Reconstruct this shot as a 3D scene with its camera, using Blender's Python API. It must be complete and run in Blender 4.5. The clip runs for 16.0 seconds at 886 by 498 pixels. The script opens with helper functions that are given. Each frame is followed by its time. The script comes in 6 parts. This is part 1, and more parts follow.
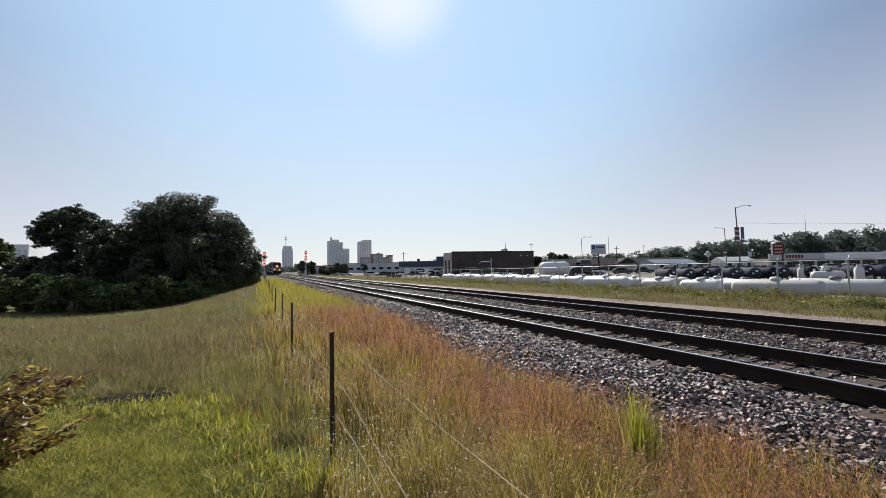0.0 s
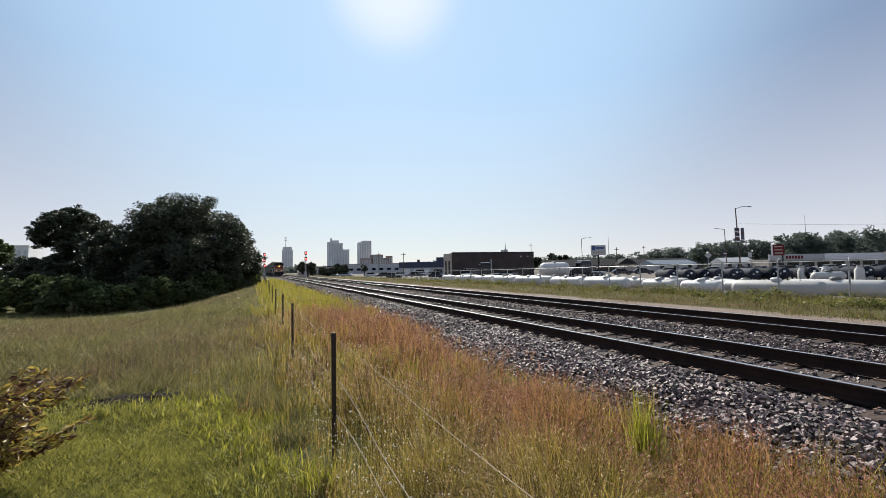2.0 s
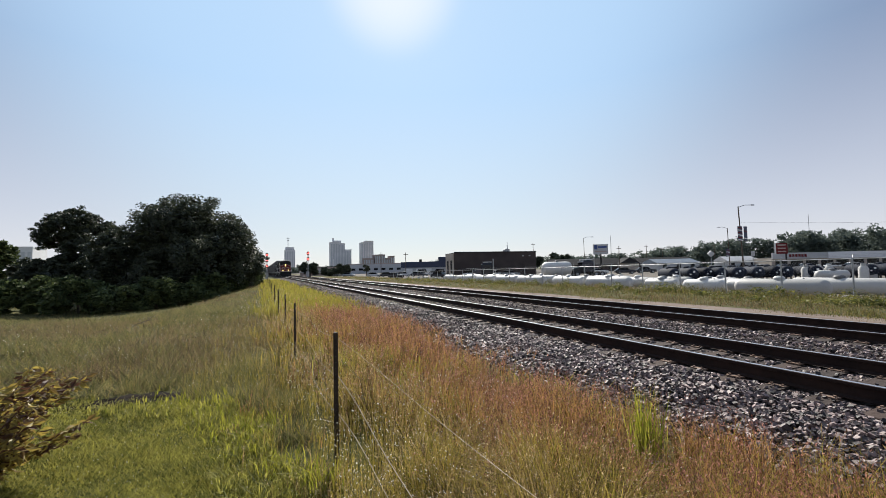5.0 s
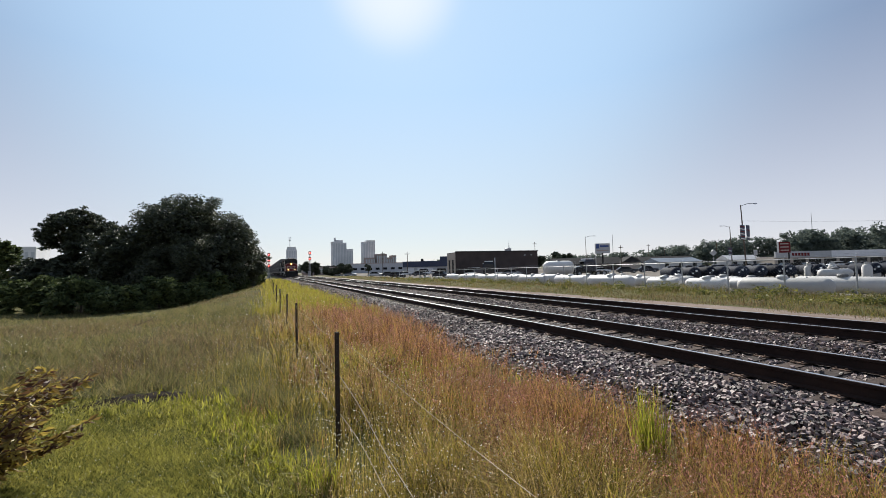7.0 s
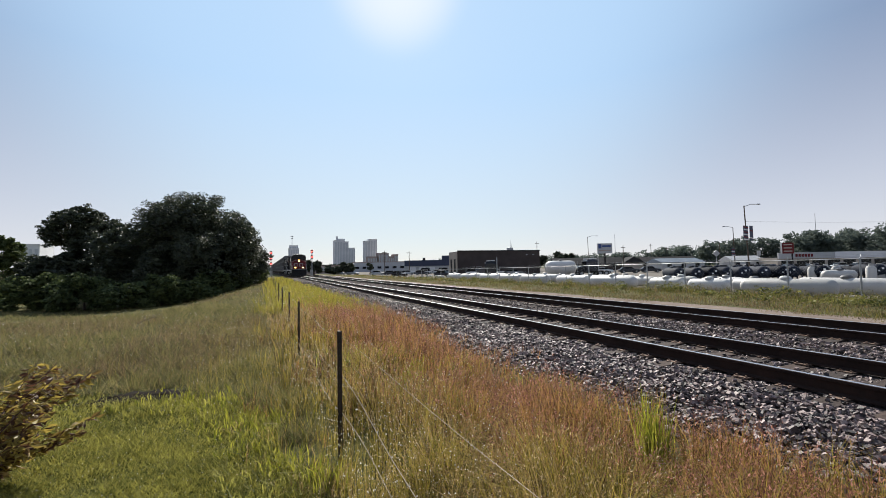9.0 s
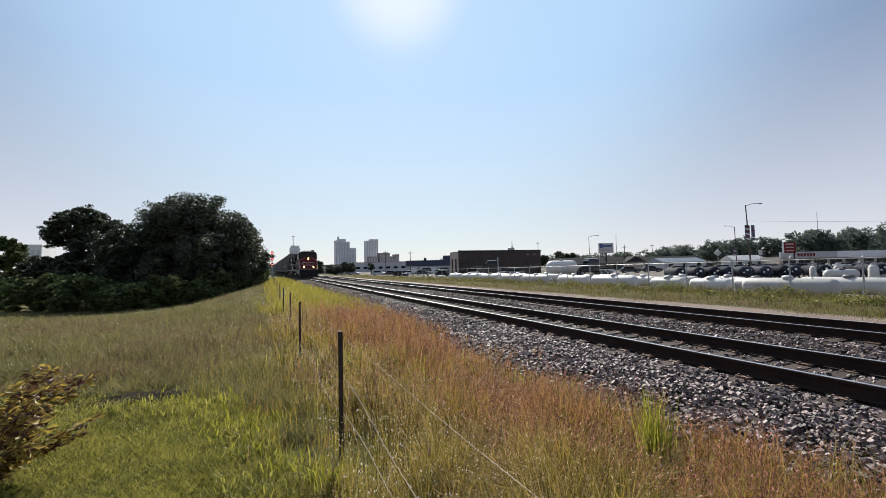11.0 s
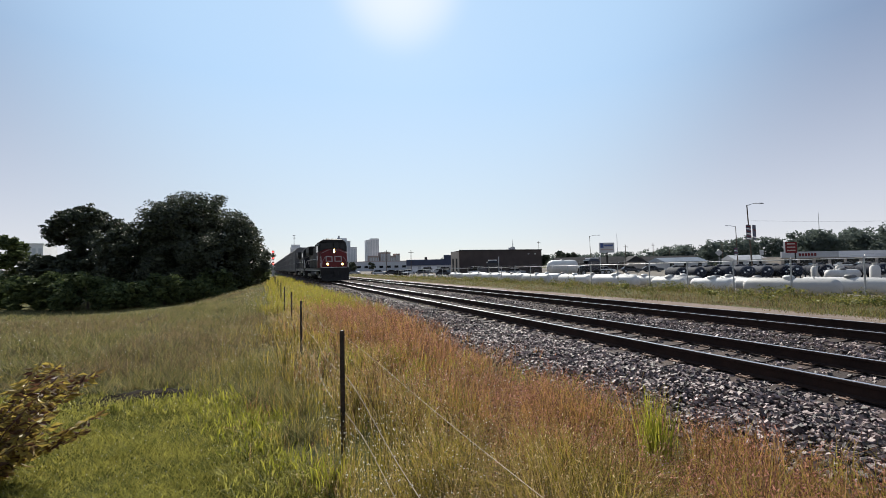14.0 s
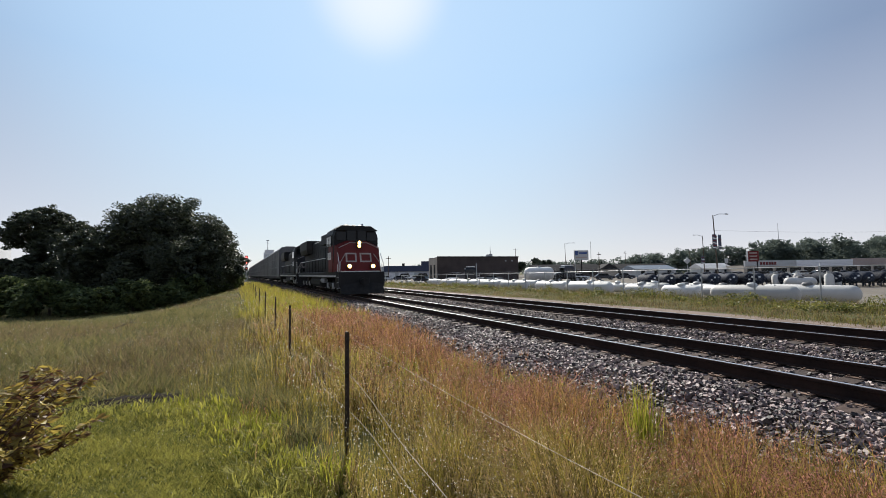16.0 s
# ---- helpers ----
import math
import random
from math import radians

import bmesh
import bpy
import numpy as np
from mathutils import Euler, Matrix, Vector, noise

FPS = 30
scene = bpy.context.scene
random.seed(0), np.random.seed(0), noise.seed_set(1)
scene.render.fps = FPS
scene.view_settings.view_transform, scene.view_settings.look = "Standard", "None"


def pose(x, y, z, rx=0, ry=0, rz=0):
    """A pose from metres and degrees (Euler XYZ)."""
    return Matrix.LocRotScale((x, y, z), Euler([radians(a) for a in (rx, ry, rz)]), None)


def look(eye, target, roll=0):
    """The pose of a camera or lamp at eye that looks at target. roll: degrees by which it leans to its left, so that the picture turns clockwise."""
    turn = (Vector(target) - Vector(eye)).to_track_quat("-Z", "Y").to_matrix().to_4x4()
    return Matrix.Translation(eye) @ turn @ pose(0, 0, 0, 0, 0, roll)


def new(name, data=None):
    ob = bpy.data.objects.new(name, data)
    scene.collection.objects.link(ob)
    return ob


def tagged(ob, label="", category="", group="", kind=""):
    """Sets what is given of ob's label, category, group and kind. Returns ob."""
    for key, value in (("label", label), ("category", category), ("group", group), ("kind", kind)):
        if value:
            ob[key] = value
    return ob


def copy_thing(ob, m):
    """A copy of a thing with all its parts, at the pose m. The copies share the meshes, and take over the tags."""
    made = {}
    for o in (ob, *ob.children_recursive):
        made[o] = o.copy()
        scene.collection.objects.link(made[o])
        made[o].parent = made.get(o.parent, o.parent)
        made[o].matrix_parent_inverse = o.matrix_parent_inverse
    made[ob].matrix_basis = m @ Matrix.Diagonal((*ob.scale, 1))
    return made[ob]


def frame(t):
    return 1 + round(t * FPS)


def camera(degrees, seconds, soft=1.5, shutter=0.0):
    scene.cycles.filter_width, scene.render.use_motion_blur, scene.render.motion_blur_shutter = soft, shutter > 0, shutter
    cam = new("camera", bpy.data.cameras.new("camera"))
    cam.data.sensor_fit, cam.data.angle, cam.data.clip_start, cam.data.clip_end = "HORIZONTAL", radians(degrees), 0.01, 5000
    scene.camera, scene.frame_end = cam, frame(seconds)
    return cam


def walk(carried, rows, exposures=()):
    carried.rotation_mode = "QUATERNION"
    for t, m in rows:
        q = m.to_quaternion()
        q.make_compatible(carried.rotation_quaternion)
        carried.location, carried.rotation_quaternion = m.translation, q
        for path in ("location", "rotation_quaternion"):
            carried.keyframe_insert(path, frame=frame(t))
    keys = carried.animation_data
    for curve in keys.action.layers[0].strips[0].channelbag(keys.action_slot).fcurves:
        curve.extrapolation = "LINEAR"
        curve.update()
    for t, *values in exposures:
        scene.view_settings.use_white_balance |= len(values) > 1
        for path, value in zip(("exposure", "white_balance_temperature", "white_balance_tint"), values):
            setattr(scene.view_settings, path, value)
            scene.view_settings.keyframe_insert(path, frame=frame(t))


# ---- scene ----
cam = camera(95.2, 16.0, soft=0.75)
PATH = [
    (0, (-6.127, -0.222, 1.398), (-5.292, 1.594, 1.491), -1.1),
    (0.5, (-6.13, -0.197, 1.394), (-5.296, 1.618, 1.492), -1.1),
    (1, (-6.131, -0.194, 1.394), (-5.296, 1.621, 1.492), -1.1),
    (1.5, (-6.129, -0.194, 1.388), (-5.295, 1.621, 1.488), -1.1),
    (2, (-6.14, -0.196, 1.395), (-5.305, 1.619, 1.492), -1.1),
    (2.5, (-6.128, -0.181, 1.39), (-5.296, 1.636, 1.484), -1.1),
    (3, (-6.14, -0.196, 1.389), (-5.308, 1.621, 1.482), -1.1),
    (3.5, (-6.141, -0.21, 1.398), (-5.31, 1.607, 1.491), -1.1),
    (4, (-6.142, -0.228, 1.396), (-5.311, 1.589, 1.491), -1.2),
    (6.5, (-6.129, -0.17, 1.391), (-5.31, 1.651, 1.486), -1.4),
    (7, (-6.13, -0.196, 1.393), (-5.311, 1.627, 1.486), -1.4),
    (7.5, (-6.13, -0.208, 1.395), (-5.314, 1.616, 1.484), -1.3),
    (8, (-6.129, -0.187, 1.398), (-5.315, 1.638, 1.485), -1.2),
    (8.5, (-6.125, -0.183, 1.387), (-5.313, 1.643, 1.475), -1.2),
    (9, (-6.136, -0.177, 1.395), (-5.326, 1.649, 1.484), -1.1),
    (11.5, (-6.131, -0.171, 1.396), (-5.326, 1.658, 1.485), -1.2),
    (12, (-6.134, -0.18, 1.397), (-5.328, 1.648, 1.485), -1.2),
    (12.5, (-6.135, -0.144, 1.384), (-5.33, 1.685, 1.476), -1.2),
    (13, (-6.138, -0.117, 1.389), (-5.333, 1.712, 1.481), -1.2),
    (13.5, (-6.138, -0.12, 1.389), (-5.333, 1.709, 1.48), -1.2),
    (14, (-6.142, -0.175, 1.396), (-5.34, 1.655, 1.482), -1.1),
    (14.5, (-6.142, -0.178, 1.399), (-5.341, 1.653, 1.479), -1.0),
    (15, (-6.151, -0.192, 1.39), (-5.336, 1.632, 1.472), -0.9),
    (15.5, (-6.24, -0.213, 1.392), (-5.392, 1.595, 1.487), -0.9),
    (16, (-6.447, -0.264, 1.378), (-5.543, 1.516, 1.494), -0.8),
]
walk(cam, [(t, look(eye, target, roll)) for t, eye, target, roll in PATH])

# ---- world, sun, exposure ----
SUN_AZ, SUN_EL = 18.0, 36.4
world = bpy.data.worlds.new("sky")
scene.world = world
world.use_nodes = True
wn = world.node_tree.nodes
sky = wn.new("ShaderNodeTexSky")
sky.sky_type = "NISHITA"
sky.sun_disc = False
sky.sun_elevation = radians(SUN_EL)
sky.sun_rotation = radians(SUN_AZ)
sky.air_density, sky.dust_density, sky.ozone_density = 1.0, 0.3, 1.4
wn["Background"].inputs["Strength"].default_value = 0.052
# thin high haze over the clear sky: pale at the horizon, bluer above, brighter towards the sun
def sky_node(kind, **values):
    n = wn.new(kind)
    for k, v in values.items():
        n.inputs[k.replace("_", " ")].default_value = v
    return n


def sky_mix(a, b, fac):
    n = wn.new("ShaderNodeMix")
    n.data_type = "RGBA"
    for k, v in ((6, a), (7, b), (0, fac)):
        if isinstance(v, (tuple, float)):
            n.inputs[k].default_value = v
        else:
            world.node_tree.links.new(v, n.inputs[k])
    return n.outputs[2]


sun_dir = Vector((math.sin(radians(SUN_AZ)) * math.cos(radians(SUN_EL)), math.cos(radians(SUN_AZ)) * math.cos(radians(SUN_EL)), math.sin(radians(SUN_EL))))
where, split, towards = wn.new("ShaderNodeTexCoord"), wn.new("ShaderNodeSeparateXYZ"), wn.new("ShaderNodeVectorMath")
towards.operation = "DOT_PRODUCT"
towards.inputs[1].default_value = sun_dir
world.node_tree.links.new(where.outputs["Generated"], split.inputs[0])
world.node_tree.links.new(where.outputs["Generated"], towards.inputs[0])
rise = sky_node("ShaderNodeMapRange", From_Min=0.0, From_Max=0.40)
sunward = sky_node("ShaderNodeMapRange", From_Min=0.60, From_Max=0.97)
aureole = sky_node("ShaderNodeMapRange", From_Min=0.985, From_Max=1.004, To_Max=0.8)
sunward.interpolation_type = aureole.interpolation_type = "SMOOTHERSTEP"
world.node_tree.links.new(split.outputs["Z"], rise.inputs["Value"])
world.node_tree.links.new(towards.outputs["Value"], sunward.inputs["Value"])
world.node_tree.links.new(towards.outputs["Value"], aureole.inputs["Value"])
low_sky = sky_mix((9.3, 9.3, 10.2, 1), (9.6, 10.5, 10.6, 1), sunward.outputs[0])
high_sky = sky_mix((3.2, 4.2, 6.2, 1), (6.5, 9.3, 12.6, 1), sunward.outputs[0])
haze = sky_mix(sky_mix(low_sky, high_sky, rise.outputs[0]), (12.0, 12.5, 13.0, 1), aureole.outputs[0])
world.node_tree.links.new(sky_mix(sky.outputs[0], haze, 0.82), wn["Background"].inputs["Color"])

sun = new("sun", bpy.data.lights.new("sun", "SUN"))
sun.data.energy, sun.data.angle, sun.data.color = 5.0, radians(0.6), (1.0, 0.95, 0.86)
sun.matrix_world = look(sun_dir * 50, (0, 0, 0))
scene.view_settings.exposure = 0.72


# ---- materials ----
def mat(name, c1, c2, scale=4.0, rough=0.8, metal=0.0, bump=0.0, bscale=30.0, island=0.0, single=0.0, trans=0.0, tcol=None, fine=0.35, spec=0.4, emit=0.0):
    """A procedural surface: two colours mixed by coarse and fine noise, and by a random value for each piece."""
    m = bpy.data.materials.new(name)
    m.use_nodes = True
    nt = m.node_tree
    nd, ln = nt.nodes, nt.links
    b = nd["Principled BSDF"]
    co = nd.new("ShaderNodeTexCoord")
    n1, n2 = nd.new("ShaderNodeTexNoise"), nd.new("ShaderNodeTexNoise")
    n1.inputs["Scale"].default_value, n1.inputs["Detail"].default_value = scale, 5
    n2.inputs["Scale"].default_value, n2.inputs["Detail"].default_value = scale * 11, 3
    ln.new(co.outputs["Object"], n1.inputs["Vector"])
    ln.new(co.outputs["Object"], n2.inputs["Vector"])
    mx = nd.new("ShaderNodeMix")
    mx.data_type = "FLOAT"
    mx.inputs[0].default_value = fine
    ln.new(n1.outputs["Fac"], mx.inputs[2])
    ln.new(n2.outputs["Fac"], mx.inputs[3])
    fac = mx.outputs[0]
    for amount, node, out in ((island, "ShaderNodeNewGeometry", "Random Per Island"), (single, "ShaderNodeObjectInfo", "Random")):
        if amount:
            g = nd.new(node)
            m2 = nd.new("ShaderNodeMix")
            m2.data_type = "FLOAT"
            m2.inputs[0].default_value = amount
            ln.new(fac, m2.inputs[2])
            ln.new(g.outputs[out], m2.inputs[3])
            fac = m2.outputs[0]
    ramp = nd.new("ShaderNodeValToRGB")
    ramp.color_ramp.elements[0].position, ramp.color_ramp.elements[1].position = 0.3, 0.7
    ramp.color_ramp.elements[0].color, ramp.color_ramp.elements[1].color = (*c1, 1), (*c2, 1)
    ln.new(fac, ramp.inputs["Fac"])
    ln.new(ramp.outputs["Color"], b.inputs["Base Color"])
    b.inputs["Roughness"].default_value, b.inputs["Metallic"].default_value = rough, metal
    b.inputs["Specular IOR Level"].default_value = spec
    if emit:
        ln.new(ramp.outputs["Color"], b.inputs["Emission Color"])
        b.inputs["Emission Strength"].default_value = emit
    if bump:
        n3, bp = nd.new("ShaderNodeTexNoise"), nd.new("ShaderNodeBump")
        n3.inputs["Scale"].default_value, n3.inputs["Detail"].default_value = bscale, 4
        bp.inputs["Strength"].default_value, bp.inputs["Distance"].default_value = bump, 0.5 / bscale
        ln.new(co.outputs["Object"], n3.inputs["Vector"])
        ln.new(n3.outputs["Fac"], bp.inputs["Height"])
        ln.new(bp.outputs["Normal"], b.inputs["Normal"])
    if trans:
        tr, ms = nd.new("ShaderNodeBsdfTranslucent"), nd.new("ShaderNodeMixShader")
        ms.inputs[0].default_value = trans
        if tcol:
            tint = nd.new("ShaderNodeMix")
            tint.data_type, tint.blend_type = "RGBA", "MULTIPLY"
            tint.inputs[0].default_value = 1.0
            tint.inputs[7].default_value = (*tcol, 1)
            ln.new(ramp.outputs["Color"], tint.inputs[6])
            ln.new(tint.outputs[2], tr.inputs["Color"])
        else:
            ln.new(ramp.outputs["Color"], tr.inputs["Color"])
        ln.new(b.outputs[0], ms.inputs[1])
        ln.new(tr.outputs[0], ms.inputs[2])
        ln.new(ms.outputs[0], nd["Material Output"].inputs["Surface"])
    return m


def glow(name, colour, strength):
    m = bpy.data.materials.new(name)
    m.use_nodes = True
    b = m.node_tree.nodes["Principled BSDF"]
    b.inputs["Base Color"].default_value = (*colour, 1)
    b.inputs["Emission Color"].default_value = (*colour, 1)
    b.inputs["Emission Strength"].default_value = strength
    return m


M_SOIL = mat("meadow_soil", (0.045, 0.05, 0.02), (0.11, 0.10, 0.045), 0.7, 0.95, bump=0.6, bscale=14, spec=0.05)
M_LAWNSOIL = mat("lawn_soil", (0.035, 0.042, 0.012), (0.075, 0.075, 0.022), 1.5, 0.95, bump=0.6, bscale=25, spec=0.05)
M_BALLASTBED = mat("ballast_bed", (0.008, 0.0065, 0.006), (0.12, 0.098, 0.09), 6, 0.95, bump=1.0, bscale=22, fine=0.8, spec=0.05)
M_PATH = mat("gravel_path", (0.13, 0.10, 0.085), (0.23, 0.185, 0.155), 1.2, 0.95, bump=0.5, bscale=40, spec=0.05)
M_YARD = mat("yard_gravel", (0.11, 0.098, 0.085), (0.20, 0.18, 0.155), 0.6, 0.95, bump=0.4, bscale=20, spec=0.05)
M_STONE = mat("ballast_stone", (0.016, 0.011, 0.0105), (0.25, 0.186, 0.172), 9, 0.6, bump=0.4, bscale=60, island=0.6, spec=0.4)
M_STONE1 = mat("loose_ballast_stone", (0.016, 0.011, 0.0105), (0.25, 0.186, 0.172), 9, 0.6, bump=0.4, bscale=60, single=0.6, spec=0.4)
M_TIE = mat("creosoted_tie", (0.013, 0.008, 0.007), (0.05, 0.029, 0.022), 3, 0.9, bump=0.8, bscale=18, single=0.4)
M_RUST = mat("rusty_rail_steel", (0.013, 0.008, 0.007), (0.038, 0.021, 0.015), 3, 0.85, bump=0.3, bscale=60, spec=0.2)
M_RAILTOP = mat("polished_rail_head", (0.55, 0.55, 0.56), (0.7, 0.7, 0.7), 2, 0.28, 1.0)
M_PLATE = mat("tie_plate_steel", (0.13, 0.08, 0.055), (0.26, 0.175, 0.13), 7, 0.65, 0.2, bump=0.3, single=0.4)
M_LAWN = mat("lawn_blade", (0.06, 0.07, 0.018), (0.42, 0.385, 0.085), 1.6, 0.6, island=0.35, trans=0.5, spec=0.15)
M_FIELD = mat("field_grass_blade", (0.05, 0.064, 0.018), (0.275, 0.235, 0.098), 1.2, 0.6, island=0.4, trans=0.5, spec=0.15)
M_FIELDHEAD = mat("field_seed_head", (0.10, 0.075, 0.035), (0.40, 0.30, 0.16), 0.5, 0.7, island=0.6, trans=0.45, spec=0.15)
M_RED = mat("reddish_grass_blade", (0.09, 0.045, 0.02), (0.42, 0.235, 0.085), 0.6, 0.6, island=0.65, trans=0.5, spec=0.15)
M_REDHEAD = mat("reddish_seed_head", (0.12, 0.045, 0.038), (0.52, 0.25, 0.18), 0.8, 0.7, island=0.65, trans=0.45, spec=0.15)
M_TALL = mat("tall_green_grass_blade", (0.09, 0.085, 0.016), (0.39, 0.30, 0.06), 0.9, 0.55, island=0.6, trans=0.55, spec=0.15)
M_TALLHEAD = mat("straw_seed_head", (0.13, 0.07, 0.03), (0.40, 0.27, 0.11), 0.8, 0.7, island=0.65, trans=0.5, spec=0.15)
M_STRAWHEAD = mat("pale_straw_seed_head", (0.20, 0.13, 0.06), (0.62, 0.48, 0.26), 0.8, 0.6, island=0.7, trans=0.5, spec=0.3)
M_STRAW = mat("dry_straw_blade", (0.07, 0.05, 0.02), (0.40, 0.28, 0.11), 0.7, 0.6, island=0.65, trans=0.5, spec=0.2)
M_YELLOW = mat("yellow_green_grass_blade", (0.17, 0.17, 0.025), (0.38, 0.33, 0.05), 0.5, 0.55, island=0.5, trans=0.55, spec=0.15)
M_VERGE = mat("verge_grass_blade", (0.035, 0.05, 0.012), (0.20, 0.175, 0.045), 0.9, 0.6, island=0.45, trans=0.45, spec=0.15)
M_LEAF = mat("tree_leaf", (0.028, 0.035, 0.024), (0.072, 0.084, 0.046), 0.35, 0.6, island=0.5, trans=0.16, spec=0.35)
M_LEAF2 = mat("shrub_leaf", (0.035, 0.05, 0.02), (0.11, 0.135, 0.05), 0.5, 0.75, island=0.5, trans=0.28, spec=0.2)
# distance haze is mixed into this leaf colour: paler and greyer than near leaves
M_HILL = mat("hazed_far_tree_leaf", (0.085, 0.105, 0.09), (0.14, 0.165, 0.14), 0.05, 0.9, island=0.15, trans=0.35, spec=0.1)
M_BARK = mat("bark", (0.05, 0.04, 0.03), (0.13, 0.10, 0.075), 4, 0.95, bump=0.8, bscale=14)
M_AUTUMN = mat("turning_leaf", (0.085, 0.04, 0.022), (0.36, 0.27, 0.06), 3, 0.5, island=0.7, trans=0.45, spec=0.3)
M_FIELDBROWN = mat("browned_field_grass_blade", (0.075, 0.056, 0.030), (0.25, 0.18, 0.10), 1.2, 0.6, island=0.45, trans=0.5, spec=0.15)
M_TWIG = mat("reddish_twig", (0.07, 0.03, 0.025), (0.14, 0.07, 0.05), 12, 0.8)
M_POST = mat("dark_post_paint", (0.02, 0.016, 0.014), (0.06, 0.04, 0.03), 9, 0.6, 0.3, bump=0.3, bscale=80)
M_WIRE = mat("weathered_wire", (0.20, 0.165, 0.12), (0.38, 0.32, 0.24), 20, 0.6, 0.2)
M_WHITE = mat("white_tank_paint", (0.36, 0.35, 0.33), (0.56, 0.55, 0.53), 0.9, 0.55, bump=0.05, single=0.35)
M_DARKTANK = mat("dark_blue_tank_paint", (0.008, 0.010, 0.018), (0.026, 0.032, 0.048), 1.5, 0.75, single=0.5, spec=0.1)
M_STICKER = mat("white_sticker", (0.7, 0.7, 0.7), (0.85, 0.85, 0.85), 4, 0.5)
M_LID = mat("grey_dome_cover", (0.10, 0.10, 0.10), (0.45, 0.45, 0.44), 2, 0.5, single=0.8)
M_STEEL = mat("galvanised_steel", (0.28, 0.29, 0.30), (0.42, 0.43, 0.44), 6, 0.5, 0.6, bump=0.05)
M_DARKSTEEL = mat("dark_steel", (0.008, 0.008, 0.009), (0.028, 0.026, 0.024), 3, 0.7, 0.0, bump=0.1, spec=0.2)
M_BLACK = mat("black_locomotive_paint", (0.008, 0.008, 0.009), (0.026, 0.024, 0.023), 1.2, 0.6, bump=0.05, bscale=8, spec=0.2)
M_REDPAINT = mat("red_locomotive_paint", (0.09, 0.009, 0.008), (0.15, 0.017, 0.013), 1.2, 0.5, bump=0.05, bscale=8, spec=0.25)
M_WHITEPAINT = mat("white_marking_paint", (0.55, 0.53, 0.50), (0.75, 0.74, 0.72), 3, 0.5)
M_MARKING = mat("worn_marking_paint", (0.22, 0.18, 0.17), (0.42, 0.37, 0.35), 5, 0.6)
M_GLASS = mat("dark_window_glass", (0.004, 0.005, 0.006), (0.012, 0.014, 0.017), 2, 0.1, spec=0.2)
M_CAR = mat("grey_rail_car_panel", (0.12, 0.115, 0.115), (0.22, 0.21, 0.205), 0.5, 0.6, 0.1, bump=0.1, bscale=3, single=0.2)
M_BROWN = mat("brown_brick", (0.04, 0.031, 0.029), (0.075, 0.058, 0.052), 0.6, 0.9, bump=0.3, bscale=12)
M_TAN = mat("tan_wall", (0.34, 0.29, 0.24), (0.46, 0.40, 0.34), 0.5, 0.9)
M_NAVY = mat("navy_fascia", (0.02, 0.028, 0.06), (0.038, 0.05, 0.095), 0.5, 0.5)
M_OFFWHITE = mat("off_white_metal_siding", (0.34, 0.345, 0.35), (0.48, 0.485, 0.49), 0.4, 0.7, spec=0.2)
# concrete lightened to give the far towers their haze
M_CONCRETE = mat("haze_paled_concrete", (0.60, 0.60, 0.61), (0.74, 0.74, 0.75), 0.05, 0.9)
M_CONCRETE2 = mat("brick_and_concrete", (0.30, 0.235, 0.215), (0.42, 0.345, 0.315), 0.05, 0.9)
M_GREYWALL = mat("grey_wall_panel", (0.38, 0.39, 0.41), (0.48, 0.49, 0.51), 0.1, 0.8)
M_ROOF = mat("dark_shingle_roof", (0.018, 0.018, 0.02), (0.05, 0.048, 0.048), 0.8, 0.95, bump=0.3, bscale=10, spec=0.1)
M_BLUEROOF = mat("blue_grey_metal_roof", (0.09, 0.12, 0.16), (0.14, 0.17, 0.21), 0.4, 0.8, spec=0.2)
M_REDSIGN = mat("red_sign_face", (0.09, 0.011, 0.012), (0.16, 0.016, 0.017), 2, 0.6, spec=0.2)
M_SIGNBLUE = mat("blue_sign_print", (0.03, 0.06, 0.18), (0.05, 0.09, 0.25), 2, 0.5)
M_TYRE = mat("tyre_rubber", (0.012, 0.012, 0.012), (0.03, 0.03, 0.03), 8, 0.85)
M_CARWHITE = mat("white_car_paint", (0.6, 0.6, 0.6), (0.75, 0.75, 0.75), 1, 0.25, single=0.2)
M_CARDARK = mat("dark_car_paint", (0.01, 0.012, 0.016), (0.05, 0.05, 0.06), 1, 0.2, single=0.6)
M_CARGREY = mat("silver_car_paint", (0.2, 0.21, 0.22), (0.45, 0.46, 0.47), 1, 0.25, 0.3, single=0.7)
M_HEAD = glow("headlight_glow", (1.0, 0.58, 0.14), 6.0)
M_FLUFF_GLINT = mat("pale_fluff_and_glint", (0.55, 0.52, 0.44), (0.8, 0.78, 0.7), 2, 0.7, island=0.5, trans=0.5)
M_WEED = mat("fresh_green_weed", (0.14, 0.155, 0.018), (0.40, 0.38, 0.05), 2, 0.6, island=0.5, trans=0.55, spec=0.15)
M_WEED2 = mat("verge_weed_leaf", (0.055, 0.07, 0.018), (0.23, 0.215, 0.06), 1.0, 0.6, island=0.6, trans=0.45, spec=0.2)
# dark soil, blackened further to stand for shade from the tall grass
M_EARTH = mat("shade_darkened_earth", (0.006, 0.005, 0.004), (0.026, 0.019, 0.014), 5, 0.95, bump=0.8, bscale=20, spec=0.05)
M_REDLAMP = glow("red_signal_glow", (1.0, 0.06, 0.05), 9.0)


